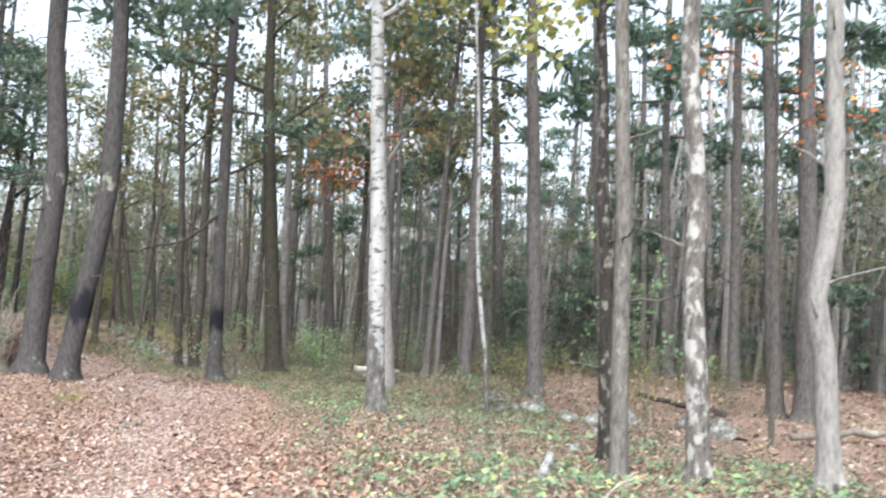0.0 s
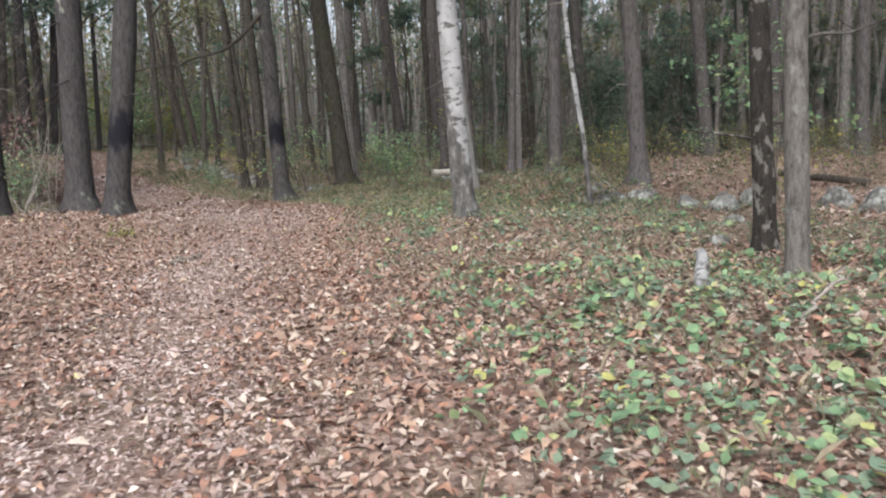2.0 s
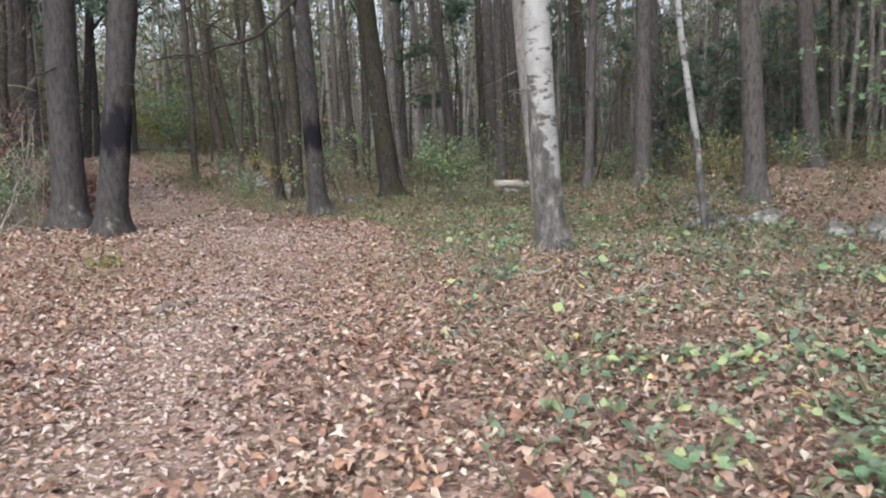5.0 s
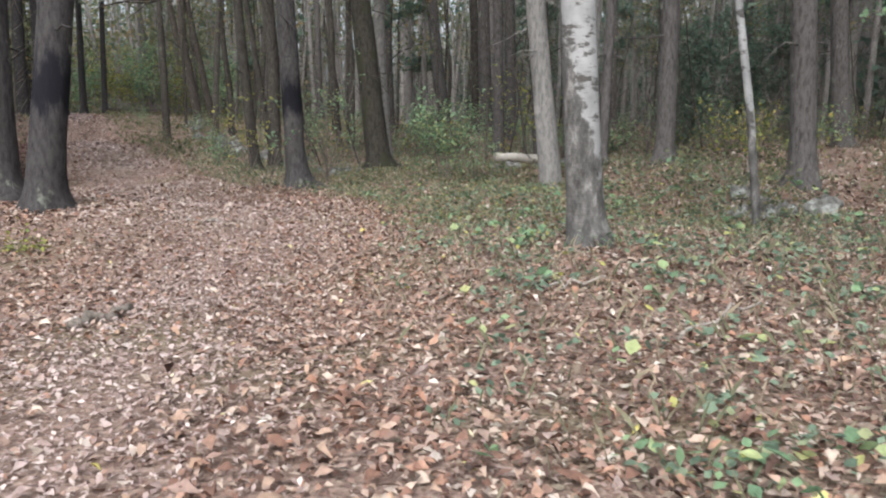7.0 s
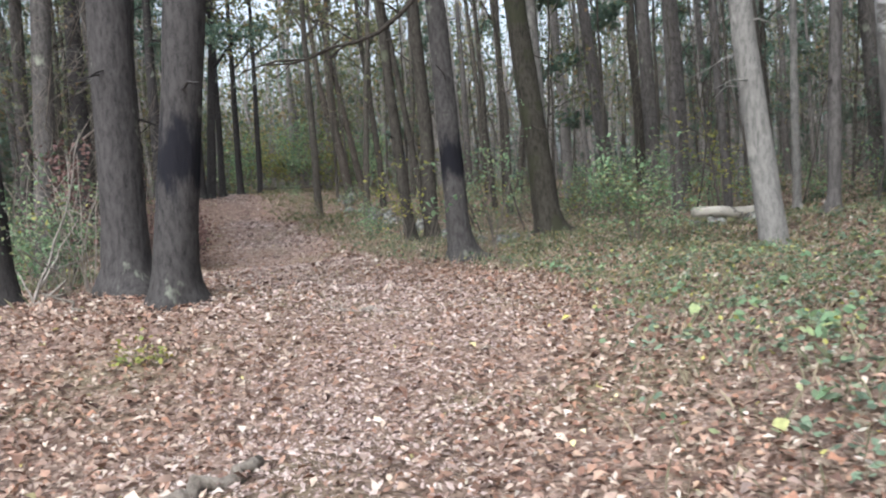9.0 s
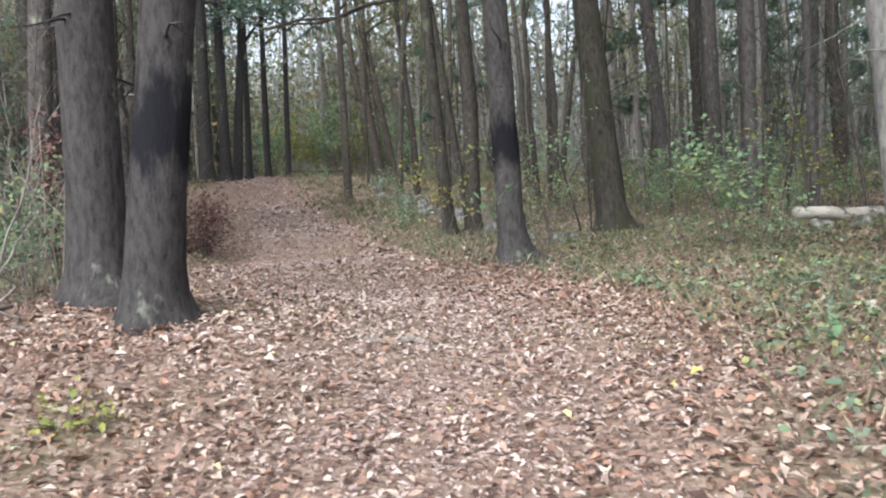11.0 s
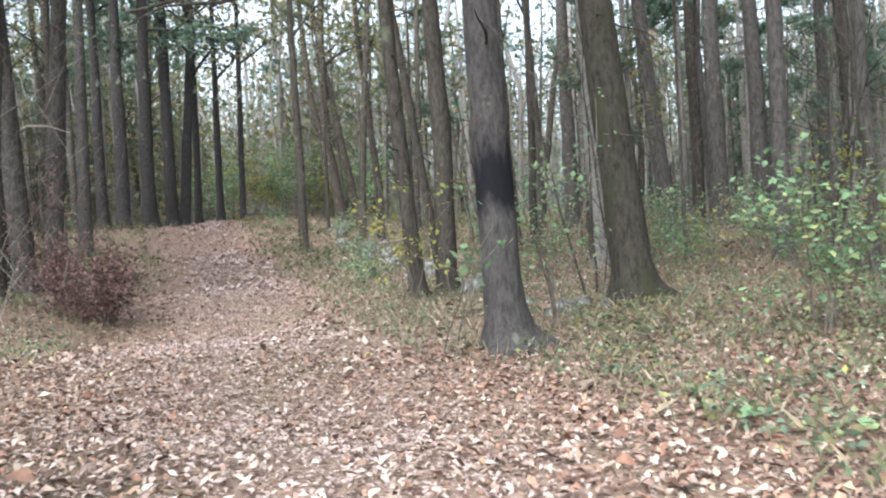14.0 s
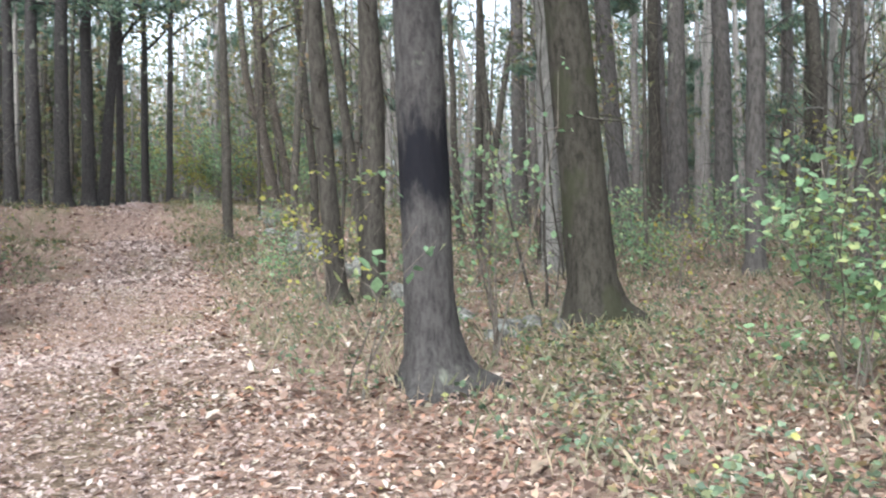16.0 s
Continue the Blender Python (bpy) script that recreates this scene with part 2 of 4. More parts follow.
def stone_material():
    m, nt, b = nodes_of("lichen_fieldstone", 0.95, 0.15)
    at = nt.nodes.new("ShaderNodeTexCoord").outputs["Object"]
    c = ramp(nt, ((0.36, (0.05, 0.048, 0.044)), (0.64, (0.23, 0.225, 0.21))))
    n = noise_node(nt, at, 9, 8, 0.7)
    nt.links.new(n, c.inputs[0])
    l = ramp(nt, ((0.52, (0, 0, 0)), (0.62, (0.8, 0.8, 0.8))))
    nt.links.new(noise_node(nt, at, 8, 6, 0.7), l.inputs[0])
    nt.links.new(mixed(nt, l.outputs[0], c.outputs[0], (0.33, 0.355, 0.33)), b.inputs["Base Color"])
    bump(nt, b, n, 0.9, 0.03)
    return m


STONE = stone_material()


# ---- mesh helpers ----
def mesh_from(name, verts, faces, material, smooth=True):
    """A mesh from vertex rows and faces that all have the same number of corners."""
    v = np.asarray(verts, np.float32)
    f = np.asarray(faces, np.int32)
    me = bpy.data.meshes.new(name)
    me.vertices.add(len(v))
    me.vertices.foreach_set("co", v.ravel())
    k = f.shape[1]
    me.loops.add(f.size)
    me.loops.foreach_set("vertex_index", f.ravel())
    me.polygons.add(len(f))
    me.polygons.foreach_set("loop_start", np.arange(0, f.size, k, dtype=np.int32))
    me.polygons.foreach_set("use_smooth", np.full(len(f), smooth))
    me.update(calc_edges=True)
    me.materials.append(material)
    return me


def part_of(name, me, parent, label=""):
    ob = new(name, me)
    ob.parent = parent
    return tagged(ob, label)


class Tubes:
    """Collects bent, tapering, uneven tubes into one mesh."""

    def __init__(self):
        self.v, self.f, self.n = [], [], 0

    def add(self, points, radii, sides=8, rough=0.0, rng=None, flare=0.0):
        pts = np.asarray(points, float)
        rad = np.asarray(radii, float)
        tang = np.gradient(pts, axis=0)
        tang /= np.linalg.norm(tang, axis=1)[:, None] + 1e-9
        ref = np.array([0, 1.0, 0]) if abs(tang[0][1]) < 0.8 else np.array([1.0, 0, 0])
        a = np.linspace(0, 2 * np.pi, sides, endpoint=False)
        rows = []
        lobes = rng.uniform(0, 2 * np.pi, 3) if rng is not None else (0, 2, 4)
        for i, (p, t, r) in enumerate(zip(pts, tang, rad)):
            u = np.cross(t, ref)
            u /= np.linalg.norm(u) + 1e-9
            w = np.cross(t, u)
            rr = np.full(sides, r)
            if rough and rng is not None:
                rr = rr * (1 + rough * rng.normal(0, 1, sides))
            if flare:
                h = np.linalg.norm(p - pts[0])
                rr = rr * (1 + math.exp(-max(h - 0.25, 0) / (r * 0.85)) * flare * (0.55 + 0.6 * np.maximum(0, np.cos(3 * a + lobes[0])) + 0.3 * np.cos(a + lobes[1])))
            rows.append(p + np.outer(np.cos(a) * rr, u) + np.outer(np.sin(a) * rr, w))
        v = np.concatenate(rows + [pts[-1:]])
        f = []
        for i in range(len(pts) - 1):
            for j in range(sides):
                k = (j + 1) % sides
                f.append((i * sides + j, i * sides + k, (i + 1) * sides + k, (i + 1) * sides + j))
        top = (len(pts) - 1) * sides
        for j in range(0, sides, 2):
            f.append((top + j, top + (j + 1) % sides, top + (j + 2) % sides, len(v) - 1))
        self.v.append(v)
        self.f.append(np.array(f) + self.n)
        self.n += len(v)

    def mesh(self, name, material):
        return mesh_from(name, np.concatenate(self.v), np.concatenate(self.f), material)


def leaf_rows(centres, sizes, rng, flat=0.0, slim=0.55, fold=0.25, plain=False, lobed=False):
    """Folded four-cornered leaves with random turns. flat: 0 any way up, 1 lying flat. Returns vertices and faces (two triangles a side)."""
    n = len(centres)
    yaw = rng.uniform(0, 2 * np.pi, n)
    tilt = rng.normal(0, 1, n) * (1 - flat) * 0.9 + rng.normal(0, 0.22, n)
    roll = rng.normal(0, 1, n) * (1 - flat) * 0.9 + rng.normal(0, 0.25, n)
    ax = np.stack([np.cos(yaw) * np.cos(tilt), np.sin(yaw) * np.cos(tilt), np.sin(tilt)], 1)
    side = np.stack([-np.sin(yaw), np.cos(yaw), np.zeros(n)], 1)
    up = np.cross(ax, side)
    s2 = side * np.cos(roll)[:, None] + up * np.sin(roll)[:, None]
    u2 = np.cross(ax, s2)
    L = sizes[:, None]
    w = L * slim * rng.uniform(0.75, 1.2, (n, 1))
    curl = rng.uniform(-0.1, fold, (n, 1)) * L
    c = centres
    v = np.stack([c - ax * L * 0.5 + u2 * curl * 0.4, c - ax * L * 0.05 + s2 * w * 0.5 + u2 * curl, c + ax * L * 0.5 + u2 * curl * 0.5,
                  c - ax * L * 0.05 - s2 * w * 0.5 + u2 * curl, c + ax * L * 0.22 + s2 * w * 0.38 + u2 * curl, c + ax * L * 0.22 - s2 * w * 0.38 + u2 * curl], 1).reshape(-1, 3)
    if lobed:
        along = np.array([-0.5, -0.2, 0.14, 0.5])
        wide = np.array([0.05, 0.5, 0.42, 0.04])
        rows = []
        for a, k in zip(along, wide):
            mid = c + ax * L * a + u2 * curl * (1 - 3.2 * a * a)
            arm = s2 * w * k * rng.uniform(0.65, 1.3, (n, 1)) * 1.1
            lift = u2 * L * k * rng.uniform(-0.2, 0.9, (n, 1)) * 0.6
            rows += [mid - arm + lift, mid, mid + arm + lift]
        v = np.stack(rows, 1).reshape(-1, 3)
        o = (np.arange(n) * 12)[:, None]
        f = np.concatenate([o + np.array([[3 * i + j, 3 * i + j + 1, 3 * i + j + 4, 3 * i + j + 3]]) for i in range(3) for j in range(2)], 0)
        return v, f
    if plain == 2:
        v = v.reshape(-1, 6, 3)[:, (0, 1, 5)].reshape(-1, 3)
        return v, (np.arange(n) * 3)[:, None] + np.array([[0, 1, 2]])
    if plain:
        v = v.reshape(-1, 6, 3)[:, :4].reshape(-1, 3)
        return v, (np.arange(n) * 4)[:, None] + np.array([[0, 1, 2, 3]])
    o = (np.arange(n) * 6)[:, None]
    f = np.concatenate([o + np.array([[0, 1, 4, 2]]), o + np.array([[0, 2, 5, 3]])], 0)
    return v, f


def leaf_mesh(name, centres, sizes, material, rng, flat=0.0, slim=0.55, fold=0.25, plain=False, lobed=False):
    v, f = leaf_rows(np.asarray(centres, float), np.asarray(sizes, float), rng, flat, slim, fold, plain, lobed)
    return mesh_from(name, v, f, material)


# ---- ground ----
SPOTS = [Vector(p) for p in (
    (0, -6, 0), (0, 3, 0), (-6, 6, 0.05), (6, 6, 0.12), (-0.8, 8.9, 0), (1.3, 9.4, 0.1), (3.6, 12.1, 0.13), (-0.9, 15.3, 0), (0.7, 15, 0.02),
    (0.3, 18, 0.2), (-2, 22.8, 0), (0.5, 28.3, 0.12), (-5, 29.3, -0.36), (-9.2, 36.6, -0.28), (-12, 47.3, 0.24),
    (-17, 69, 1.75), (4.1, 24.6, 0.44), (6, 34, 0.5), (13, 25, 0.6), (22, 44, 1), (6.4, 17.5, 0.2), (7.6, 16.6, 0.16), (8.4, 17.4, 0.16), (2.4, 17.0, 0.25), (-25, 25, 0.5), (2, 66, 1.4))]


def ground_height(x, y):
    """The lie of the land: a smooth blend of the known foot heights, with small swells."""
    x, y = np.atleast_1d(np.asarray(x, float)), np.atleast_1d(np.asarray(y, float))
    top, total = np.zeros_like(x), np.zeros_like(x)
    for p in SPOTS:
        w = 1 / ((x - p.x) ** 2 + (y - p.y) ** 2 + 1.2) ** 1.6
        top, total = top + w * p.z, total + w
    z = top / total
    far = np.clip((np.hypot(x, y - 20) - 60) / 200, 0, 1)
    return z * (1 - far) + far * 2.0 + 0.015 * np.sin(2.3 * x + 0.7 * y) + 0.012 * np.sin(3.1 * y - 1.3 * x)


def ground_at(x, y):
    return float(ground_height(x, y)[0])


# ---- trees ----
PINE = dict(name="pine_tree", bark=PINE_BARK, leaf=NEEDLE, height=19, label="tall pine with straight grey-brown furrowed trunk", category="pine tree", needles=True)
OAK = dict(name="oak_tree", bark=OAK_BARK, leaf=AUTUMN, height=16, label="dark-barked oak with thin autumn leaves", category="oak tree", needles=False)
BEECH = dict(name="grey_tree", bark=BEECH_BARK, leaf=AUTUMN, height=14, label="slim tree with pale grey lichen-marked bark", category="tree", needles=False)
BIRCH = dict(name="birch_tree", bark=BIRCH_BARK, leaf=YELLOW, height=15, label="white birch with black marks and a dark foot", category="birch tree", needles=False)
SNAG = dict(name="dead_tree", bark=SNAG_BARK, leaf=None, height=8, label="dead standing trunk with flaking black bark", category="dead tree", needles=False)
count = [0]


def limb_points(start, direction, length, rng, sag=0.0, steps=6, wander=0.12):
    pts, d = [np.array(start, float)], np.array(direction, float)
    d /= np.linalg.norm(d)
    for i in range(steps):
        d = d + rng.normal(0, wander, 3) + np.array([0, 0, -sag / steps])
        d /= np.linalg.norm(d)
        pts.append(pts[-1] + d * length / steps)
    return np.array(pts)


def build_tree(kind, r, lx=0.0, ly=0.0, seed=0, height=None, sides=14, levels=22, limbs=8, leaves=1300, leaf_size=0.22, bark=None,
               stubs=6, crown_from=0.42, kinks=0.012, flare=0.75, label=None, bends=None, joined=False):
    """One tree at the origin: an empty with a trunk, limbs and a crown of many small leaves."""
    rng = np.random.default_rng(seed)
    h = (height or kind["height"]) * rng.uniform(0.9, 1.1)
    bark = bark or kind["bark"]
    root = new(kind["name"])
    tagged(root, label or kind["label"], kind["category"])
    zs = np.concatenate([[-0.25, 0.0, 0.06, 0.14, 0.26, 0.45], np.linspace(0.8, h, levels)])
    wob = np.cumsum(rng.normal(0, kinks, (len(zs), 2)), axis=0) * np.clip(zs, 0, 3)[:, None] / 3
    lean_z = np.minimum(zs, 9) + np.maximum(zs - 9, 0) * 0.4
    axis = np.stack([lx * lean_z + wob[:, 0], ly * lean_z + wob[:, 1], zs], 1)
    if bends:
        axis[:, 0] += np.interp(zs, [b[0] for b in bends], [b[1] for b in bends])
    rad = r * np.clip(1 - 0.72 * np.clip(zs / h, 0, 1) ** 1.1, 0.1, 1.02)
    tube = Tubes()
    tube.add(axis, rad, sides, 0.035, rng, flare)
    part_of("trunk", tube.mesh("trunk", bark), root)

    def on_axis(z):
        return np.array([np.interp(z, zs, axis[:, k]) for k in range(3)]), float(np.interp(z, zs, rad))

    tips = []
    for i in range(limbs):
        z = h * (crown_from + (0.97 - crown_from) * (i + rng.uniform(0, 0.8)) / limbs)
        p, rr = on_axis(z)
        a = i * 2.4 + rng.uniform(-0.5, 0.5)
        rise = 0.15 if kind["needles"] else 0.9
        length = (0.20 if kind["needles"] else 0.26) * h * (1.05 - 0.6 * z / h) * rng.uniform(0.7, 1.2)
        pts = limb_points(p, (math.cos(a), math.sin(a), rise), length, rng, 0.25 if kind["needles"] else 0.1, 6 if sides > 10 else 4)
        t = Tubes()
        lr = min(rr * 0.55, 0.018 * length + 0.015)
        t.add(pts, np.linspace(lr, 0.008, len(pts)), 6 if sides > 10 else 3)
        for j in range(4 if sides > 10 else 1):
            q = pts[2 + j]
            b = limb_points(q, (pts[-1] - pts[0]) / length + rng.normal(0, 0.7, 3), length * 0.35, rng, 0.1, 3)
            t.add(b, np.linspace(lr * 0.4, 0.005, len(b)), 4)
            tips.extend(b[1:])
        tips.extend(pts[3:])
        part_of("limb", t.mesh("limb", bark), root)
    dead = Tubes()
    for i in range(stubs):
        z = rng.uniform(min(1.8, h * 0.15), h * crown_from)
        p, rr = on_axis(z)
        a = rng.uniform(0, 2 * np.pi)
        t = dead if joined else Tubes()
        length = rng.uniform(0.4, 1.7) * (1.0 if kind["needles"] else 0.7)
        pts = limb_points(p, (math.cos(a), math.sin(a), rng.uniform(-0.1, 0.5)), length, rng, 0.5, 5, 0.18)
        t.add(pts, np.linspace(min(0.02, rr * 0.3), 0.004, len(pts)), 3 if joined else 5)
        if length > 0.8:
            b = limb_points(pts[3], rng.normal(0, 1, 3), length * 0.4, rng, 0.3, 3)
            t.add(b, np.linspace(0.008, 0.003, len(b)), 3 if joined else 4)
        if not joined:
            part_of("dead_branch", t.mesh("dead_branch", TWIG if kind["name"] == "birch_tree" else bark), root)
    if joined and stubs:
        tagged(part_of("brushwood", dead.mesh("brushwood", bark), root), kind="stuff")
    if kind["leaf"] and leaves:
        tips = np.array(tips)
        pick = tips[rng.integers(0, len(tips), leaves)]
        if kind["needles"]:
            c = pick + rng.normal(0, 1, (leaves, 3)) * (0.28, 0.28, 0.12)
            me = leaf_mesh("crown", c, rng.uniform(0.7, 1.5, leaves) * leaf_size * 1.7, kind["leaf"], rng, 0.3, 0.3, 0.1, True if sides > 10 else 2)
        else:
            c = pick + rng.normal(0, 1, (leaves, 3)) * (0.42, 0.42, 0.3)
            me = leaf_mesh("crown", c, rng.uniform(0.6, 1.3, leaves) * leaf_size * (1 if sides > 10 else 0.66), kind["leaf"], rng, 0.3, 0.8, 0.25, True if sides > 10 else 2)
        part_of("crown", me, root)
    return root


def tree(kind, x, y, z, r, lx, ly, **more):
    """A tree that stands at its own place; its foot also shapes the ground."""
    count[0] += 1
    more.setdefault("seed", count[0])
    root = build_tree(kind, r, lx, ly, **more)
    root.location = (x, y, z)
    SPOTS.append(Vector((x, y, z)))
    return root


# beside the path, the two scorched trunks and the big neighbours
tree(PINE, -3.3, 18.6, 0.46, 0.22, 0.036, 0.006, bark=CHAR_LOW, stubs=3, kinks=0.003, bends=((0, 0), (2.2, 0.21), (4, 0.36), (6.7, 0.2), (9, 0.02), (25, 0)), sides=24, levels=40, flare=0.9, label="thick pine with a black scorched band on its trunk")
scorched = tree(PINE, -0.5, 24.6, 0.17, 0.2, -0.028, 0.0, bark=CHAR_HIGH, stubs=3, kinks=0.004, sides=24, levels=40, flare=1.65, label="thick tree with a black scorched band above its spreading roots")
bare = Tubes()
droop = [(-0.1, -0.02, 4.85), (-0.4, -0.2, 4.5), (-0.7, -0.5, 4.12), (-1.06, -0.75, 3.8), (-1.4, -0.9, 3.66), (-1.75, -1.05, 3.58), (-2.13, -1.2, 3.4), (-2.6, -1.35, 3.38), (-3.1, -1.5, 3.24)]
bare.add(np.array(droop), np.linspace(0.05, 0.012, 9), 8)
for k, way in ((2, (-0.6, -0.2, 0.5)), (4, (-1, 0.2, 0.45)), (5, (-0.7, -0.5, -0.35)), (6, (-1, -0.6, 0.5))):
    bare.add(limb_points(droop[k], way, 1.3, np.random.default_rng(k), 0.1, 5, 0.2), np.linspace(0.02, 0.005, 6), 6)
part_of("limb", bare.mesh("limb", ROOT_DARK), scorched, "long bare dark limb")
MAPLE = dict(name="maple_tree", bark=OAK_BARK, leaf=ORANGE, height=10.5, label="slim maple with sprays of orange leaves", category="maple tree", needles=False)
tree(MAPLE, 3.3, 32.8, 0.33, 0.04, -0.01, 0.0, leaves=560, crown_from=0.64, leaf_size=0.17, stubs=1, limbs=6)
tree(MAPLE, 6.6, 33.4, 0.38, 0.04, 0.01, 0.0, leaves=420, crown_from=0.7, leaf_size=0.17, stubs=1, limbs=5)
tree(MAPLE, 9.1, 13.1, 0.2, 0.05, 0.0, 0.0, leaves=520, crown_from=0.42, leaf_size=0.12, stubs=1, limbs=5)
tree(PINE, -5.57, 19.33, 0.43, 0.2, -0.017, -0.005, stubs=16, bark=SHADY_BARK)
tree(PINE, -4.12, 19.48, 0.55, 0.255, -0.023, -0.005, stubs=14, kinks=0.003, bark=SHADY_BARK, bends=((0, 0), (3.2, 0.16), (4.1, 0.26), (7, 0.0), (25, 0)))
tree(OAK, -6.68, 44.57, 0.46, 0.163, -0.009, -0.002)
tree(BIRCH, 2.56, 15.39, 0.42, 0.170, -0.064, 0.008, kinks=0.005, flare=0.35, sides=20, levels=30, stubs=0)
tree(OAK, 1.23, 26.87, 0.38, 0.251, -0.09, 0.008, kinks=0.006, bark=MOSSY_BARK, flare=1.1, sides=20, label="leaning mossy dark-barked oak")
tree(OAK, 5.2, 23.2, 0.72, 0.1, 0.05, -0.01, bark=PINE_BARK)
tree(PINE, 6.1, 22.4, 0.74, 0.165, 0.0, 0.005)
tree(BIRCH, 5.29, 17.37, 0.10, 0.05, -0.075, 0.02, kinks=0.02)
tree(PINE, 7.09, 19.50, 0.54, 0.193, -0.046, 0.017)
tree(BEECH, 4.55, 9.5, 0.1, 0.112, -0.03, 0.017, bark=ASH_BARK, flare=0.4, label="slim tree with rough grey-brown bark")
tree(SNAG, 5.1, 11.0, 0.14, 0.13, -0.045, 0.012, limbs=2, crown_from=0.7, stubs=5)
tree(BIRCH, 5.2, 8.8, 0.32, 0.13, -0.045, 0.034, bark=PATCHY_BIRCH, kinks=0.02, bends=((0, 0), (1.2, -0.03), (2.2, -0.06), (2.9, 0.03), (4, -0.02)), label="old birch with patchy white and grey flaking bark")
tree(BEECH, 6.36, 8.11, 0.36, 0.13, -0.004, 0.003, bends=((0, 0), (1.7, -0.08), (2.1, -0.2), (2.4, -0.12), (2.8, 0.02), (3.3, 0.06), (4.5, 0.05), (9, 0)), label="pale smooth-barked tree with a crooked trunk")
tree(PINE, 12.62, 18.02, 0.32, 0.205, -0.025, 0.017)
tree(PINE, 12.85, 17.24, 0.28, 0.258, -0.002, 0.002)
tree(PINE, 14.50, 22.78, 0.73, 0.180, -0.013, 0.008)
tree(PINE, 14.74, 27.27, 0.85, 0.207, -0.017, 0.009)
tree(PINE, 12.00, 26.40, 0.8, 0.213, -0.059, 0.027)
tree(OAK, -1.78, 29.97, 0.28, 0.140, -0.065, -0.003)
tree(BEECH, 4.03, 22.37, 0.13, 0.198, -0.086, 0.029)
tree(PINE, -10.29, 29.67, 0.45, 0.264, 0.051, 0.026, stubs=16)
tree(PINE, 5.92, 39.55, 0.97, 0.250, -0.009, 0.002)
tree(PINE, 4.95, 32.10, 0.40, 0.165, 0.010, -0.003)
tree(BEECH, 7.03, 29.69, 0.40, 0.097, 0.030, -0.011)
tree(OAK, -1.31, 30.43, 0.15, 0.180, -0.022, -0.001)
tree(OAK, -1.49, 32.40, 0.18, 0.090, -0.123, -0.006)
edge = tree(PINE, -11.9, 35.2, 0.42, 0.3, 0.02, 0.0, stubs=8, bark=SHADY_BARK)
snapped = Tubes()
snapped.add(np.array([(0.2, -0.2, 3.2), (0.7, -0.4, 3.45), (1.2, -0.5, 3.62), (1.7, -0.55, 3.58), (2.2, -0.6, 3.4)]), np.linspace(0.035, 0.012, 5), 7)
part_of("dead_branch", snapped.mesh("dead_branch", PALE_TWIG), edge, "pale barkless dead branch")
tree(PINE, -10.93, 35.81, 0.48, 0.228, 0.075, 0.038, stubs=16)
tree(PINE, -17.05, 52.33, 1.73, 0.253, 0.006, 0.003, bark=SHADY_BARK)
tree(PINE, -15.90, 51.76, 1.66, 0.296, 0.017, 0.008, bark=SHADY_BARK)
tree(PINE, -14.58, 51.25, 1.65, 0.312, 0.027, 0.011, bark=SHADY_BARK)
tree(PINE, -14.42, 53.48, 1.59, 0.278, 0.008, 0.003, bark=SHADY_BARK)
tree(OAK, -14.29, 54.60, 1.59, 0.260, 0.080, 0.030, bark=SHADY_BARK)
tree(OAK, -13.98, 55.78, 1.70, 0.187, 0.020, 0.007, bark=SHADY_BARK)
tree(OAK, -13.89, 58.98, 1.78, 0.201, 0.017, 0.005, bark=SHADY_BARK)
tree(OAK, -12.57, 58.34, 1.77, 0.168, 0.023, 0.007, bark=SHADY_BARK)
forked = tree(OAK, -6.53, 52.86, 1.02, 0.25, -0.156, -0.027, bark=ROOT_DARK, kinks=0.006, bends=((0, 0), (4, 0), (7, 0.45), (10, 1.0), (18, 1.3)), label="dark oak with a forked leaning trunk")
fork = Tubes()
fork.add(np.array([(-0.56, -0.1, 3.7), (-0.95, -0.14, 4.6), (-1.2, -0.16, 6.0), (-1.35, -0.2, 8.0), (-1.5, -0.2, 10.5), (-1.6, -0.2, 13.0)]), np.array([0.16, 0.16, 0.14, 0.12, 0.09, 0.04]), 10)
part_of("limb", fork.mesh("limb", ROOT_DARK), forked, "dark second stem of the fork")
tree(OAK, -5.96, 53.19, 1.28, 0.18, -0.165, -0.033, bark=ROOT_DARK)
tree(OAK, -6.91, 65.68, 1.60, 0.144, 0.026, 0.003)
tree(OAK, 0.80, 40.06, 0.33, 0.117, 0.018, -0.001)
tree(PINE, 2.78, 47.92, 0.86, 0.280, -0.008, 0.001)
tree(BEECH, 1.79, 33.53, 0.28, 0.187, -0.033, 0.005)
tree(OAK, 5.88, 41.64, 0.42, 0.195, -0.025, 0.007)
tree(PINE, 6.58, 42.59, 0.45, 0.119, -0.052, 0.015)
tree(PINE, 10.55, 49.18, 0.75, 0.154, -0.041, 0.014)
tree(PINE, 10.35, 43.35, 0.55, 0.202, -0.020, 0.009)
tree(OAK, 10.20, 40.68, 0.50, 0.233, -0.054, 0.025)
tree(PINE, 5.50, 29.61, 0.17, 0.104, -0.028, 0.014)

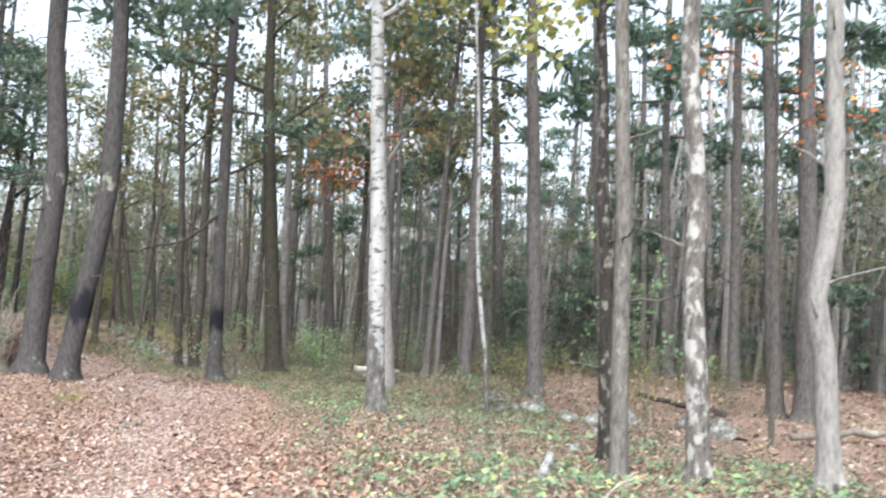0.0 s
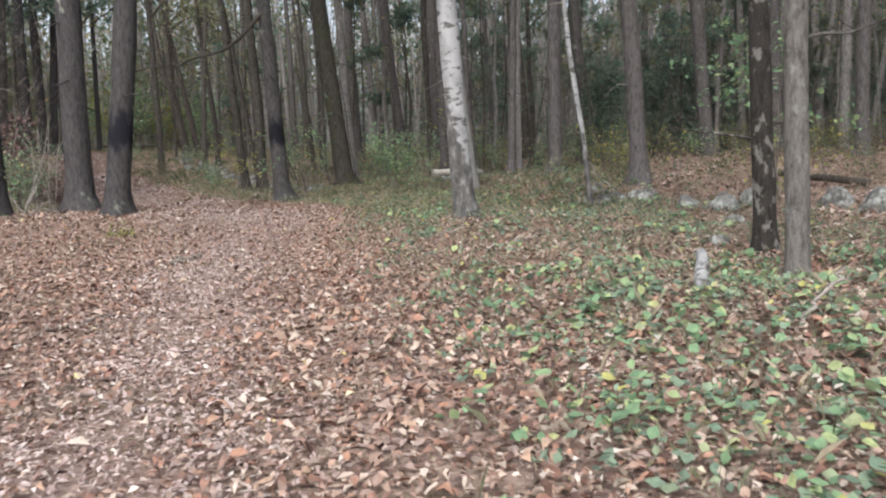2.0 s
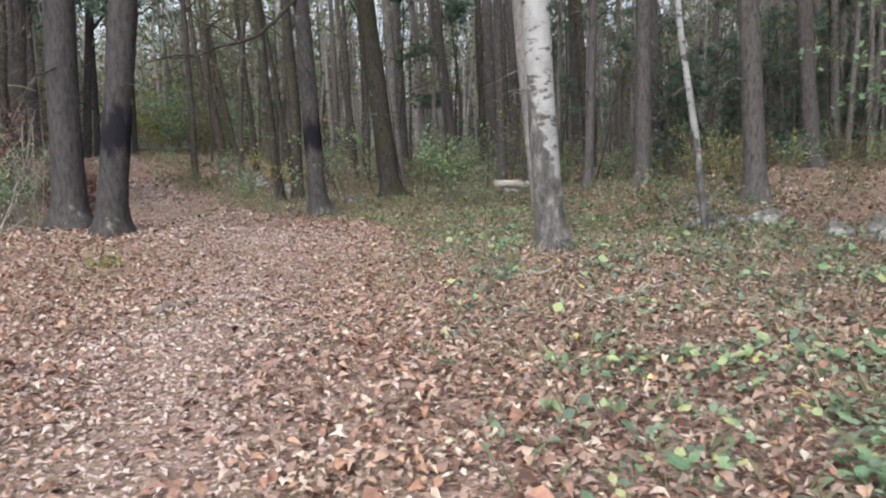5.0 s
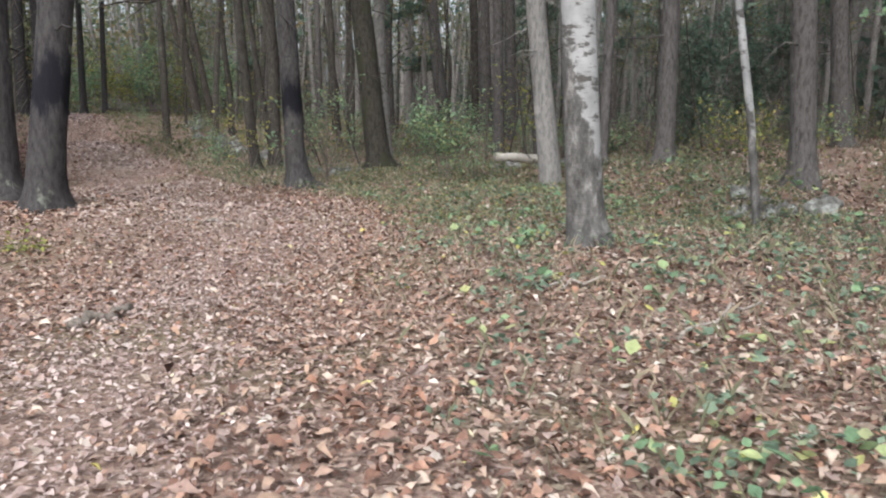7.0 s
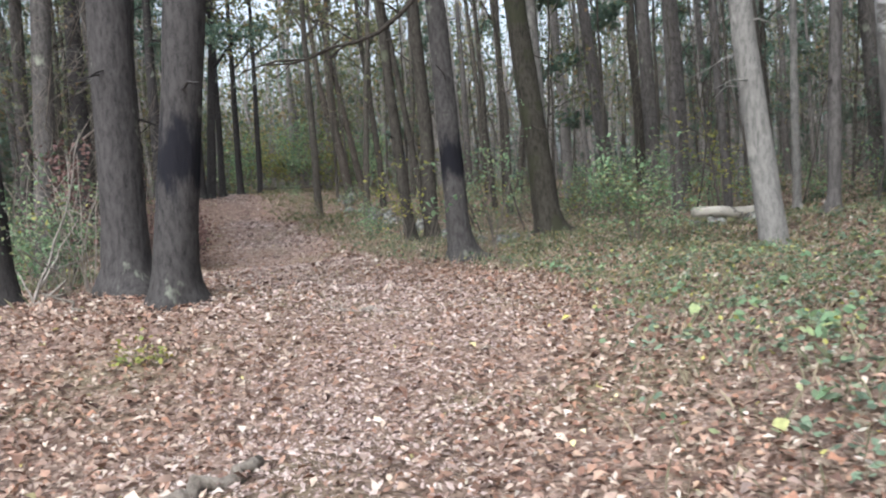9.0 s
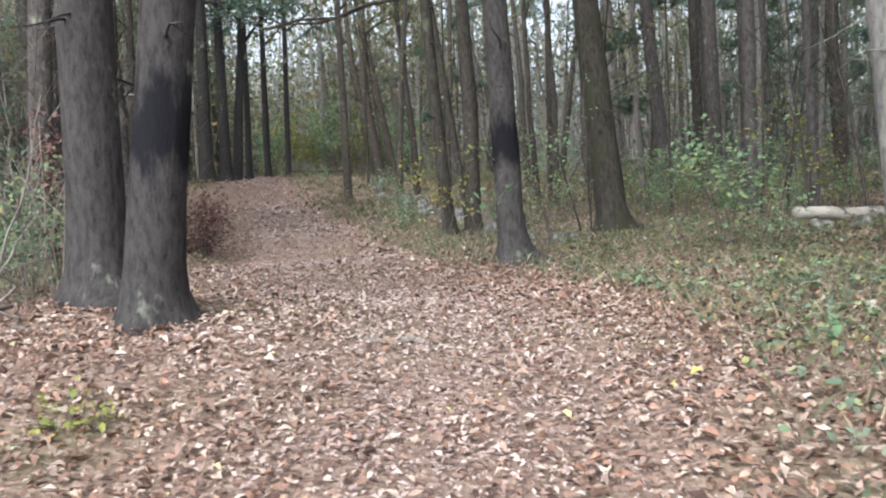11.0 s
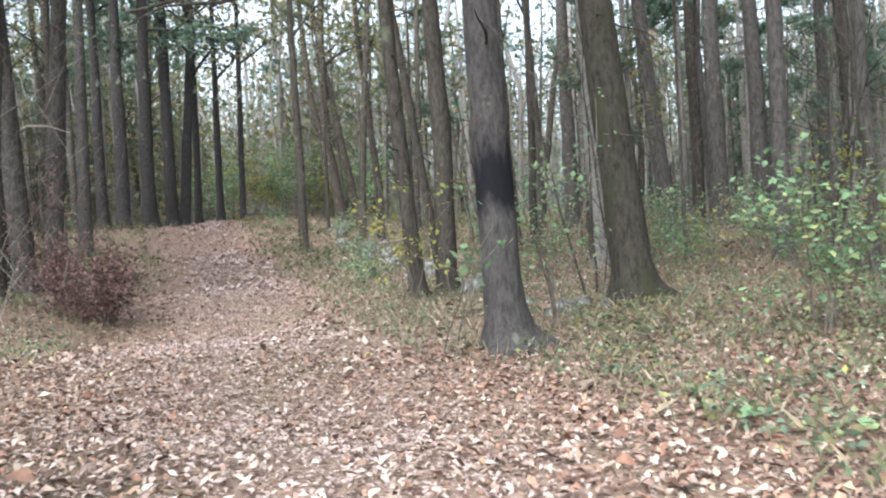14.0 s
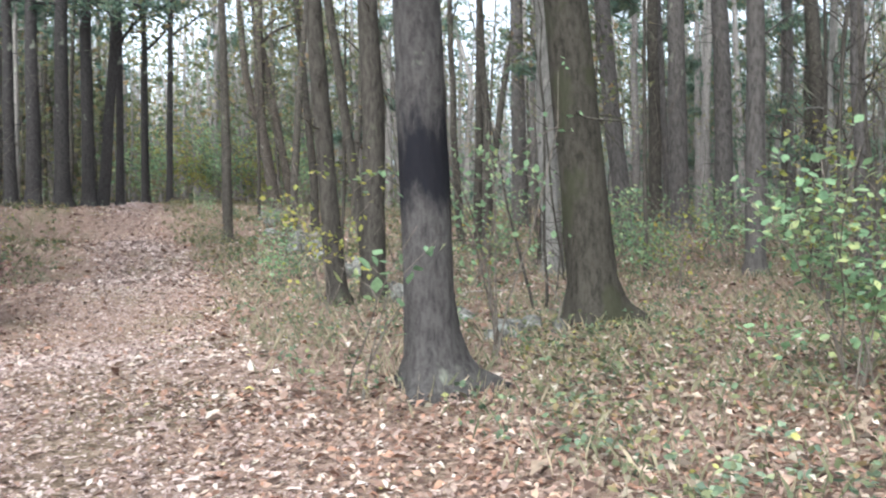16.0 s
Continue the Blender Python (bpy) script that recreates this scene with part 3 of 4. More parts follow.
# ---- woods behind: a few kinds of tree, repeated ----
rng = np.random.default_rng(11)
TAKEN = [(p.x, p.y) for p in SPOTS]
models = []
for i, (kind, r, more) in enumerate((
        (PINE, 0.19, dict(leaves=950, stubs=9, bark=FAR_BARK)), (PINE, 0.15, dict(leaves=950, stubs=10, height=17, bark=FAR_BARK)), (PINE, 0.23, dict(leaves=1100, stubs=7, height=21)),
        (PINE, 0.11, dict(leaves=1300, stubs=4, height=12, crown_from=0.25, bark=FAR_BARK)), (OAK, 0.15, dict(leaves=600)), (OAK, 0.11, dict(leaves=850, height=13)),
        (OAK, 0.07, dict(leaves=600, height=10, crown_from=0.3)), (BEECH, 0.08, dict(leaves=600, height=11)), (OAK, 0.045, dict(leaves=600, height=7.5, crown_from=0.3)),
        (BEECH, 0.04, dict(leaves=500, height=8, crown_from=0.35)))):
    models.append(build_tree(kind, r, rng.normal(0, 0.03), rng.normal(0, 0.03), seed=500 + i, sides=8, levels=12, leaf_size=0.27, kinks=0.035, joined=True, limbs=6, **more))
used = [False] * len(models)


def path_x(y):
    """The middle of the leaf-covered path."""
    return float(np.interp(y, (-10, 6, 12, 18, 24, 30, 36, 47, 58, 69, 90), (0.0, -0.3, -0.6, -1.3, -2.8, -5.2, -7.6, -11.6, -14.2, -17, -24)))


placed = 0
while placed < 240:
    far = rng.random() ** 0.8
    y = 27 + 62 * far
    x = rng.uniform(-16 - 0.55 * y, 10 + 0.62 * y) * 0.75
    if abs(x - path_x(y)) < 2.6 + 0.02 * y or (-13 < x < 7 and y < 36 and rng.random() < 0.75) or (-16 < x < -1 and y < 52 and rng.random() < 0.6):
        continue
    if any((x - a) ** 2 + (y - b) ** 2 < 2.2 for a, b in TAKEN):
        continue
    TAKEN.append((x, y))
    right = x > 0.12 * y
    weights = np.array((3, 3, 2, 3, 1, 1, 1.5, 2, 2, 2.5) if right else (0.4, 0.3, 1.6, 0.5, 3, 3, 2.5, 0.5, 2.5, 0.8))
    k = int(rng.choice(len(models), p=weights / weights.sum()))
    m = pose(x, y, ground_at(x, y), rng.normal(0, 2.3), rng.normal(0, 2.3), rng.uniform(0, 360))
    s = rng.uniform(0.85, 1.15)
    if used[k]:
        ob = copy_thing(models[k], m)
    else:
        ob = models[k]
        ob.matrix_basis = m
        used[k] = True
    tagged(ob, group="trees of the woods behind")
    placed += 1
more = 0
while more < 36:
    y = rng.uniform(23, 50)
    x = rng.uniform(-10 - 0.35 * y, -4.5 - 0.16 * y)
    if abs(x - path_x(y)) < 3.4 or any((x - a) ** 2 + (y - b) ** 2 < 1.8 for a, b in TAKEN):
        continue
    TAKEN.append((x, y))
    ob = copy_thing(models[int(rng.choice((2, 2, 4, 5, 5, 8)))], pose(x, y, ground_at(x, y), rng.normal(0, 2.3), rng.normal(0, 2.3), rng.uniform(0, 360)))
    tagged(ob, group="trees of the woods behind")
    more += 1
more = 0
while more < 14:
    y = rng.uniform(58, 80)
    x = -0.5 - (y - 18) * rng.uniform(0.3, 0.56)
    if abs(x - path_x(y)) < 2.6 or any((x - a) ** 2 + (y - b) ** 2 < 1.5 for a, b in TAKEN):
        continue
    TAKEN.append((x, y))
    ob = copy_thing(models[int(rng.choice((2, 2, 4)))], pose(x, y, ground_at(x, y), rng.normal(0, 1.5), rng.normal(0, 1.5), rng.uniform(0, 360)))
    tagged(ob, group="trees of the woods behind")
    more += 1
more = 0
while more < 62:
    y = rng.uniform(12, 52)
    x = rng.uniform(13 + 0.1 * y, 15 + 0.85 * y)
    if any((x - a) ** 2 + (y - b) ** 2 < 1.5 for a, b in TAKEN):
        continue
    TAKEN.append((x, y))
    ob = copy_thing(models[int(rng.choice((0, 0, 1, 1, 1, 3, 7, 9)))], pose(x, y, ground_at(x, y), rng.normal(0, 1.8), rng.normal(0, 1.8), rng.uniform(0, 360)))
    tagged(ob, group="trees of the woods behind")
    more += 1
for k, ob in enumerate(models):
    if not used[k]:
        ob.matrix_basis = pose(20 + 2 * k, 80, 1.4)

# ---- young pines, green to the ground, under the tall ones ----
YOUNG = dict(name="young_pine", bark=PINE_BARK, leaf=NEEDLE, height=7, label="young white pine with soft green needles", category="pine tree", needles=True)
young = [build_tree(YOUNG, 0.055, seed=700 + i, sides=8, levels=8, limbs=18, leaves=2600, leaf_size=0.15, stubs=0, crown_from=0.1, height=h) for i, h in enumerate((6, 9, 4))]
n = 0
while n < 36:
    y = rng.uniform(31, 64)
    x = rng.uniform(0.12 * y + 3, 0.62 * y + 8) if n < 26 else rng.uniform(-0.55 * y, -0.4 * y)
    if any((x - a) ** 2 + (y - b) ** 2 < 1.6 for a, b in TAKEN):
        continue
    TAKEN.append((x, y))
    m = pose(x, y, ground_at(x, y), 0, 0, rng.uniform(0, 360))
    if n < 3:
        ob = young[n]
        ob.matrix_basis = m
    else:
        ob = copy_thing(young[int(rng.integers(0, 3))], m)
    tagged(ob, group="young pines under the tall trees")
    n += 1

# ---- far woods, closing the view all round ----
tube, spots, greens = Tubes(), [], []
for i in range(2250):
    ahead = i < 1450
    aside = i >= 1900
    a = rng.uniform(0.5, 1.0) if aside else rng.uniform(-0.85, 0.85) if ahead else rng.uniform(0.85, 2 * np.pi - 0.85)
    d = rng.uniform(32, 75) if aside else 58 + 72 * rng.random() ** 1.2 if ahead else rng.uniform(32, 70)
    x, y = d * math.sin(a), 8 + d * math.cos(a)
    if abs(x - path_x(y)) < 2.5 and y < 75:
        continue
    z = ground_at(x, y)
    hh = rng.uniform(9, 19)
    r = rng.uniform(0.06, 0.2)
    tube.add([(x, y, z - 0.3), (x + rng.normal(0, 0.5), y, z + hh * 0.5), (x + rng.normal(0, 1.3), y, z + hh)], [r, r * 0.75, 0.03], 6)
    n = (80 if -20 < x < 0 and y < 95 else 150 if x < -14 else 55) if ahead else 30 if aside else 36
    (greens if rng.random() < (0.7 if x > 0 else 0.3) else spots).append(np.array([x, y, z + hh * 0.64]) + rng.normal(0, 1, (n, 3)) * (1.7, 1.5, hh * 0.25))
    if ahead and x < -9:
        spots.append(np.array([x, y, z + 4.5]) + rng.normal(0, 1, (46, 3)) * (1.6, 1.6, 2.4))
    if rng.random() < 0.6:
        (greens if x > 0 else spots).append(np.array([x, y, z + 1.4]) + rng.normal(0, 1, (26, 3)) * (1.5, 1.5, 1.0))
spots, greens = np.concatenate(spots), np.concatenate(greens)
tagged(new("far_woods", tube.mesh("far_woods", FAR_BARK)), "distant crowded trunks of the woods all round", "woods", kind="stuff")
tagged(new("far_canopy", leaf_mesh("far_canopy", spots, rng.uniform(0.3, 0.6, len(spots)), AUTUMN, rng, 0.2, 0.9, 0.2, 2)), "distant green and yellowing tree crowns", "foliage", kind="stuff")
tagged(new("far_pine_canopy", leaf_mesh("far_pine_canopy", greens, rng.uniform(0.35, 0.75, len(greens)), NEEDLE, rng, 0.2, 0.6, 0.2, 2)), "distant dark green pine boughs", "foliage", kind="stuff")

# ---- bare twigs that fill the woods ----
def twig_haze(name, n, seed, x_of, y0, y1, up, label):
    """Fine crooked dead twigs, three-sided and two joints long, from knee height into the crowns."""
    g = np.random.default_rng(seed)
    y = g.uniform(y0, y1, n)
    x = x_of(g, y, n)
    clear = np.abs(x - np.interp(y, (-10, 6, 18, 24, 30, 36, 47, 58, 69, 90), (0, -0.5, -1.5, -3.2, -5, -7.5, -11.5, -14.2, -17, -24))) > 2.4
    x, y = x[clear], y[clear]
    n = len(x)
    start = np.stack([x, y, ground_height(x, y) + 0.3 + up * g.random(n) ** 1.4], 1)
    a, rise = g.uniform(0, 2 * np.pi, n), g.normal(0.45, 0.6, n)
    way = np.stack([np.cos(a), np.sin(a), rise], 1)
    way /= np.linalg.norm(way, axis=1)[:, None]
    length = g.uniform(0.6, 2.4, n)[:, None]
    mid = start + way * length * 0.5
    end = mid + (way + g.normal(0, 0.35, (n, 3))) * length * 0.5
    r = g.uniform(0.004, 0.011, n)[:, None]
    rows = []
    for p, k in ((start, 1.0), (mid, 0.75), (end, 0.3)):
        rows += [p + r * k * np.array(c) for c in ((1, 0, 0.2), (-0.5, 0.87, 0.2), (-0.5, -0.87, 0.3))]
    v = np.stack(rows, 1).reshape(-1, 3)
    o = (np.arange(n) * 9)[:, None]
    f = np.concatenate([o + np.array([[3 * i + j, 3 * i + (j + 1) % 3, 3 * i + 3 + (j + 1) % 3, 3 * i + 3 + j]]) for i in range(2) for j in range(3)], 0)
    tagged(new(name, mesh_from(name, v, f, TWIG)), label, "twigs", kind="stuff")


twig_haze("bare_twigs", 9500, 61, lambda g, y, n: g.uniform(0.12, 0.8, n) * y + 2, 24, 58, 9, "fine bare dead twigs between the pine trunks")
twig_haze("bare_twigs", 5500, 62, lambda g, y, n: g.uniform(-0.62, 0.14, n) * y, 30, 70, 9, "fine bare twigs of the woods along the path")
twig_haze("bare_twigs", 700, 63, lambda g, y, n: g.uniform(-9, -4.6, n), 20.5, 32, 5, "fine bare dead twigs between the pine trunks")

# ---- ground sheet ----
gx = np.concatenate([-np.geomspace(600, 27, 22), np.linspace(-26, 14, 125), np.geomspace(15, 600, 30)])
gy = np.concatenate([-np.geomspace(600, 6, 20), np.linspace(-5, 80, 250), np.geomspace(82, 700, 26)])
X, Y = np.meshgrid(gx, gy)
Z = ground_height(X.ravel(), Y.ravel())
quads = (np.arange(len(gy) - 1)[:, None] * len(gx) + np.arange(len(gx) - 1)[None, :]).ravel()
F = np.stack([quads, quads + 1, quads + 1 + len(gx), quads + len(gx)], 1)
ground = new("ground", mesh_from("ground", np.stack([X.ravel(), Y.ravel(), Z], 1), F, SOIL))
tagged(ground, "forest floor of brown soil under fallen leaves", "ground", kind="structure")


# ---- fallen leaves ----
PATH_Y = (-10, 6, 12, 17, 20, 22, 23.5, 24.8, 28, 31, 34, 41, 47, 52, 58, 69, 90)
RIGHT_EDGE = (0.9, 0.7, 0.65, 0.75, 0.6, 0.1, -0.5, -2.0, -2.8, -3.7, -4.5, -7.0, -9.2, -10.9, -13.0, -15.8, -22.8)
TRACK = (-0.6, -0.9, -1.0, -1.0, -1.6, -2.3, -3.0, -3.7, -4.5, -5.3, -6.1, -8.3, -10.8, -12.3, -14.3, -17, -24)


def path_mid(y):
    return np.interp(y, PATH_Y, TRACK)


def path_half(y):
    return np.interp(y, (-10, 8, 15, 18, 21, 25, 31, 41, 60), (1.0, 1.0, 1.1, 1.7, 2.0, 1.7, 1.5, 1.3, 1.2))


def waver(x, y):
    return 0.25 * np.sin(0.9 * y) + 0.15 * np.sin(2.3 * y + 1) + 0.2 * np.sin(1.7 * x + 0.6 * y)


def off_path(x, y):
    """0 in the middle of the path, 1 at its edge, more beyond; the edge wavers."""
    return np.abs(x - path_mid(y)) / path_half(y) + waver(x, y) * 0.4


def green_share(x, y):
    """How grassy the ground is: to the right of the path, and beside it further on."""
    right = np.clip((x - np.interp(y, PATH_Y, RIGHT_EDGE) + waver(x, y) * 0.3) / np.interp(y, (14, 21, 24), (1.3, 0.8, 0.3)) + 0.15, 0, 1)
    left = np.clip((np.interp(y, (18, 23, 25.4, 29, 31, 40), (-4.4, -5.1, -5.5, -6.4, -6.9, -9.6)) - np.maximum(y - 40, 0) * 0.37 - x) / 0.8, 0, 1) * np.clip((y - 18) / 4, 0, 1)
    patch = 0.72 + 0.28 * np.sin(1.3 * x + 0.4 * y) * np.sin(0.9 * y - 0.5 * x + 1)
    fade = np.clip((9.5 - x) / 3.5, 0.3, 1) * np.clip((y - 2) / 2.5, 0, 1)
    return np.clip((right + left) * patch * fade, 0, 1)


def litter(name, n, x0, x1, y0, y1, size, seed, lift, material, label, keep, lobed=False, beside_path=False):
    g = np.random.default_rng(seed)
    x, y = g.uniform(x0, x1, n), g.uniform(y0, y1, n)
    if beside_path:
        x = x + path_mid(y)
    ok = g.random(n) < keep(x, y)
    x, y = x[ok], y[ok]
    n = len(x)
    z = ground_height(x, y) + g.uniform(0.004, lift, n)
    me = leaf_mesh(name, np.stack([x, y, z], 1), g.gamma(8, 1 / 8, n) * size, material, g, 0.76, 0.5, 0.55, not lobed, lobed)
    return tagged(new(name, me), label, "leaves", kind="stuff")


def loose(x, y):
    return np.clip(1.15 - np.interp(y, (11, 16, 23, 25), (0.4, 0.5, 0.7, 0.95)) * green_share(x, y), 0, 1) * np.clip(0.12 + 0.88 * off_path(x, y), 0, 1)


def on_path(x, y):
    return np.clip(1.35 - 1.1 * off_path(x, y), 0, 1)


LEAFY = "brown and tan fallen leaves strewn over the ground"
WORN = "pale trodden leaf crumbs along the path"
OAKEN = "crumpled brown oak leaves on the forest floor"
DULL = "faded grey-tan leaves and crumbs among low plants"
litter("fallen_leaves", 90000, -6, 7, 2, 13, 0.054, 21, 0.035, LITTER, LEAFY, loose)
litter("large_fallen_leaves", 16000, -4.5, 6, 2.5, 12, 0.062, 20, 0.06, BROWN, OAKEN, loose, True)
litter("fallen_leaves", 110000, -7, 8, 13, 25, 0.054, 22, 0.04, LITTER, LEAFY, loose)
litter("large_fallen_leaves", 11000, -4.5, 5, 12, 24, 0.052, 29, 0.06, BROWN, OAKEN, loose, True)
litter("faded_leaves", 70000, 0.2, 8, 4, 26, 0.055, 18, 0.06, FADED, DULL, green_share)
litter("faded_leaves", 34000, -12, 8, 22, 44, 0.075, 17, 0.06, FADED, DULL, green_share)
litter("fallen_leaves", 42000, -9, 9, 24, 36, 0.075, 19, 0.05, LITTER, LEAFY, loose)
litter("fallen_leaves", 28000, -17, 12, 36, 62, 0.12, 23, 0.05, LITTER, LEAFY, loose)
litter("fallen_leaves", 30000, 7, 24, -2, 34, 0.11, 24, 0.06, LITTER, LEAFY, loose)
litter("fallen_leaves", 14000, -16, -6, -4, 26, 0.11, 30, 0.06, LITTER, LEAFY, loose)
litter("fallen_leaves", 16000, -6, 7, -8, 2, 0.09, 25, 0.05, LITTER, LEAFY, loose)
litter("trodden_leaves", 80000, -4.5, 1.8, 2, 17, 0.038, 26, 0.04, TRODDEN, WORN, on_path)
litter("trodden_leaves", 120000, -9, 1.2, 17, 34, 0.04, 27, 0.05, TRODDEN, WORN, on_path)
litter("fallen_leaves", 26000, -24, -5, 44, 72, 0.1, 16, 0.06, LITTER, LEAFY, loose)
litter("trodden_leaves", 30000, -2, 2, 34, 82, 0.1, 28, 0.06, TRODDEN, WORN, on_path, beside_path=True)


# ---- low green plants and grass ----
def herbs(name, plants, x0, x1, y0, y1, seed, size, height, material, label, keep, per=6, flat=0.55):
    """Small leafy plants: each a few leaves on a spread round its root."""
    g = np.random.default_rng(seed)
    x, y = g.uniform(x0, x1, plants), g.uniform(y0, y1, plants)
    ok = g.random(plants) < keep(x, y)
    x, y = np.repeat(x[ok], per), np.repeat(y[ok], per)
    h = np.repeat(g.uniform(0.3, 1, ok.sum()), per) * height
    x, y = x + g.normal(0, 0.06, len(x)), y + g.normal(0, 0.06, len(y))
    z = ground_height(x, y) + 0.03 + h * g.uniform(0.4, 1, len(x))
    me = leaf_mesh(name, np.stack([x, y, z], 1), g.uniform(0.6, 1.3, len(x)) * size, material, g, flat, 0.75, 0.2)
    return tagged(new(name, me), label, "plants", kind="stuff")


def blades(name, n, x0, x1, y0, y1, seed, height, keep, label):
    g = np.random.default_rng(seed)
    x, y = g.uniform(x0, x1, n), g.uniform(y0, y1, n)
    ok = g.random(n) < keep(x, y)
    x, y = x[ok], y[ok]
    n = len(x)
    z = ground_height(x, y)
    h = g.uniform(0.35, 1.0, n) * height
    a = g.uniform(0, 2 * np.pi, n)
    lean = g.normal(0, 0.35, (n, 2)) * h[:, None]
    w = g.uniform(0.0008, 0.002, n)
    dx, dy = np.cos(a) * w, np.sin(a) * w
    v = np.stack([np.stack([x - dx, y - dy, z - 0.01], 1), np.stack([x + dx, y + dy, z - 0.01], 1),
                  np.stack([x + dx + lean[:, 0] * 0.4, y + dy + lean[:, 1] * 0.4, z + h * 0.6], 1), np.stack([x + lean[:, 0], y + lean[:, 1], z + h], 1)], 1).reshape(-1, 3)
    o = (np.arange(n) * 4)[:, None]
    return tagged(new(name, mesh_from(name, v, o + np.array([[0, 1, 2, 3]]), GRASS)), label, "grass", kind="stuff")


def near_green(x, y):
    clump = np.clip(0.5 + 0.9 * np.sin(3.1 * x + 1.3 * y) * np.sin(2.7 * y - 1.9 * x + 0.7) + 0.35 * np.sin(5.3 * x - 4.1 * y), np.interp(y, (8, 12), (0.35, 0.1)), 1)
    return green_share(x, y) ** 1.5 * clump * np.clip((26 - y) / 5, 0.15, 1) * np.interp(y, (5, 9, 12, 17, 20), (2.2, 1.9, 1.4, 1.4, 2.4))


herbs("ground_ivy", 3600, 0.3, 8, 2.5, 24, 31, 0.055, 0.1, IVY, "green three-leaved creepers among fallen leaves", near_green)
herbs("broad_creepers", 1700, 0.3, 7, 2.5, 22, 30, 0.085, 0.13, IVY, "broad pale green creeper leaves among fallen leaves", near_green, per=3, flat=0.7)
herbs("light_seedlings", 800, 0.8, 7, 4, 11, 38, 0.07, 0.14, FRESH, "light green seedlings among fallen leaves", near_green, per=4)
herbs("seedlings", 420, 0.3, 7, 3, 22, 32, 0.1, 0.16, FRESH, "light green seedlings among fallen leaves", near_green, per=4)
herbs("low_herbs", 1800, 0.2, 5.5, 17, 27, 39, 0.05, 0.2, AUTUMN, "withering low plants beside the path", lambda x, y: green_share(x, y) * 0.9, per=5, flat=0.4)
herbs("low_herbs", 9500, -12, 10, 14, 40, 33, 0.05, 0.2, GREEN, "low green undergrowth beside the path", lambda x, y: green_share(x, y) * 0.6, per=6, flat=0.4)
herbs("low_herbs", 6000, -20, 16, 38, 66, 34, 0.11, 0.3, AUTUMN, "low green undergrowth beside the path", lambda x, y: green_share(x, y) * 0.7, per=6, flat=0.3)
blades("grass", 120000, -10, 16, 4, 34, 35, 0.2, lambda x, y: green_share(x, y) * np.interp(y, (8, 16, 24), (0.35, 0.6, 0.9)), "thin dry and green grass in the leaves")
blades("grass", 30000, -18, 14, 34, 62, 36, 0.35, lambda x, y: green_share(x, y) * 0.85, "thin dry and green grass in the leaves")


# ---- shrubs and saplings ----
def shrub(name, label, category, x, y, height, spread, stems, leaves, leaf, size, twig, seed, low=0.2, flat=0.3):
    """Thin stems that fan from one root, each a part, and the foliage round their upper ends."""
    g = np.random.default_rng(seed)
    root = new(name)
    tagged(root, label, category)
    root.location = (x, y, ground_at(x, y))
    tips = []
    for i in range(stems):
        a = g.uniform(0, 2 * np.pi)
        out = spread * g.uniform(0.2, 1.0) / height
        pts = limb_points((g.normal(0, 0.06), g.normal(0, 0.06), -0.04), (math.cos(a) * out, math.sin(a) * out, 1), height * g.uniform(0.7, 1.1), g, 0.2, 5, 0.12)
        t = Tubes()
        r = 0.004 + 0.0028 * height
        t.add(pts, np.linspace(r, 0.003, len(pts)), 4)
        for j in range(3):
            b = limb_points(pts[2 + j], g.normal(0, 1, 3) + np.array([0, 0, 0.6]), height * 0.3, g, 0.2, 3, 0.15)
            t.add(b, np.linspace(r * 0.5, 0.002, len(b)), 4)
            tips.extend(b[1:])
        tips.extend(p for p in pts[2:] if p[2] > low * height)
        part_of("stem", t.mesh("stem", twig), root)
    if leaves:
        tips = np.array(tips)
        c = tips[g.integers(0, len(tips), leaves)] + g.normal(0, 0.05 + 0.05 * spread, (leaves, 3))
        c[:, 2] = np.maximum(c[:, 2], 0.05)
        part_of("foliage", leaf_mesh("foliage", c, g.uniform(0.6, 1.3, leaves) * size, leaf, g, flat, 0.65), root)
    return root


shrub("shrub", "airy light green shrub at the edge of the path", "shrub", 2.3, 23.6, 1.75, 0.6, 9, 900, FRESH, 0.075, TWIG, 41, 0.3, 0.6)
shrub("shrub", "low light green shrub among fallen leaves", "shrub", 2.75, 23.2, 1.0, 0.6, 7, 420, FRESH, 0.055, TWIG, 42, 0.2, 0.6)
shrub("sapling", "leafy light green young tree under the pines", "sapling", 9.2, 17.6, 4.3, 1.0, 4, 520, FRESH, 0.12, TWIG, 58, 0.45)
shrub("shrub", "yellow-leaved thin shrub in the woods", "shrub", 5.2, 29.4, 2.6, 0.7, 6, 260, YELLOW, 0.1, TWIG, 43, 0.5)
shrub("sapling", "thin sapling with few large yellow-green leaves", "sapling", -1.05, 24.15, 1.5, 0.55, 3, 26, FRESH, 0.11, TWIG, 44, 0.55)
shrub("sapling", "thin sapling with small green and yellow leaves", "sapling", 0.1, 25.6, 2.6, 0.5, 5, 330, FRESH, 0.07, TWIG, 45, 0.35)
shrub("sapling", "thin sapling with small green and yellow leaves", "sapling", -1.9, 29.2, 2.0, 0.5, 5, 200, YELLOW, 0.08, TWIG, 46, 0.35)
shrub("dead_shrub", "dense dark red-brown withered shrub beside the path", "shrub", -7.15, 30.2, 1.25, 0.95, 18, 2400, RUSSET, 0.07, ROOT_DARK, 47, 0.05)
shrub("dead_shrub", "dense dark red-brown withered shrub beside the path", "shrub", -8.1, 30.6, 1.3, 0.9, 16, 2000, RUSSET, 0.07, ROOT_DARK, 48, 0.05)
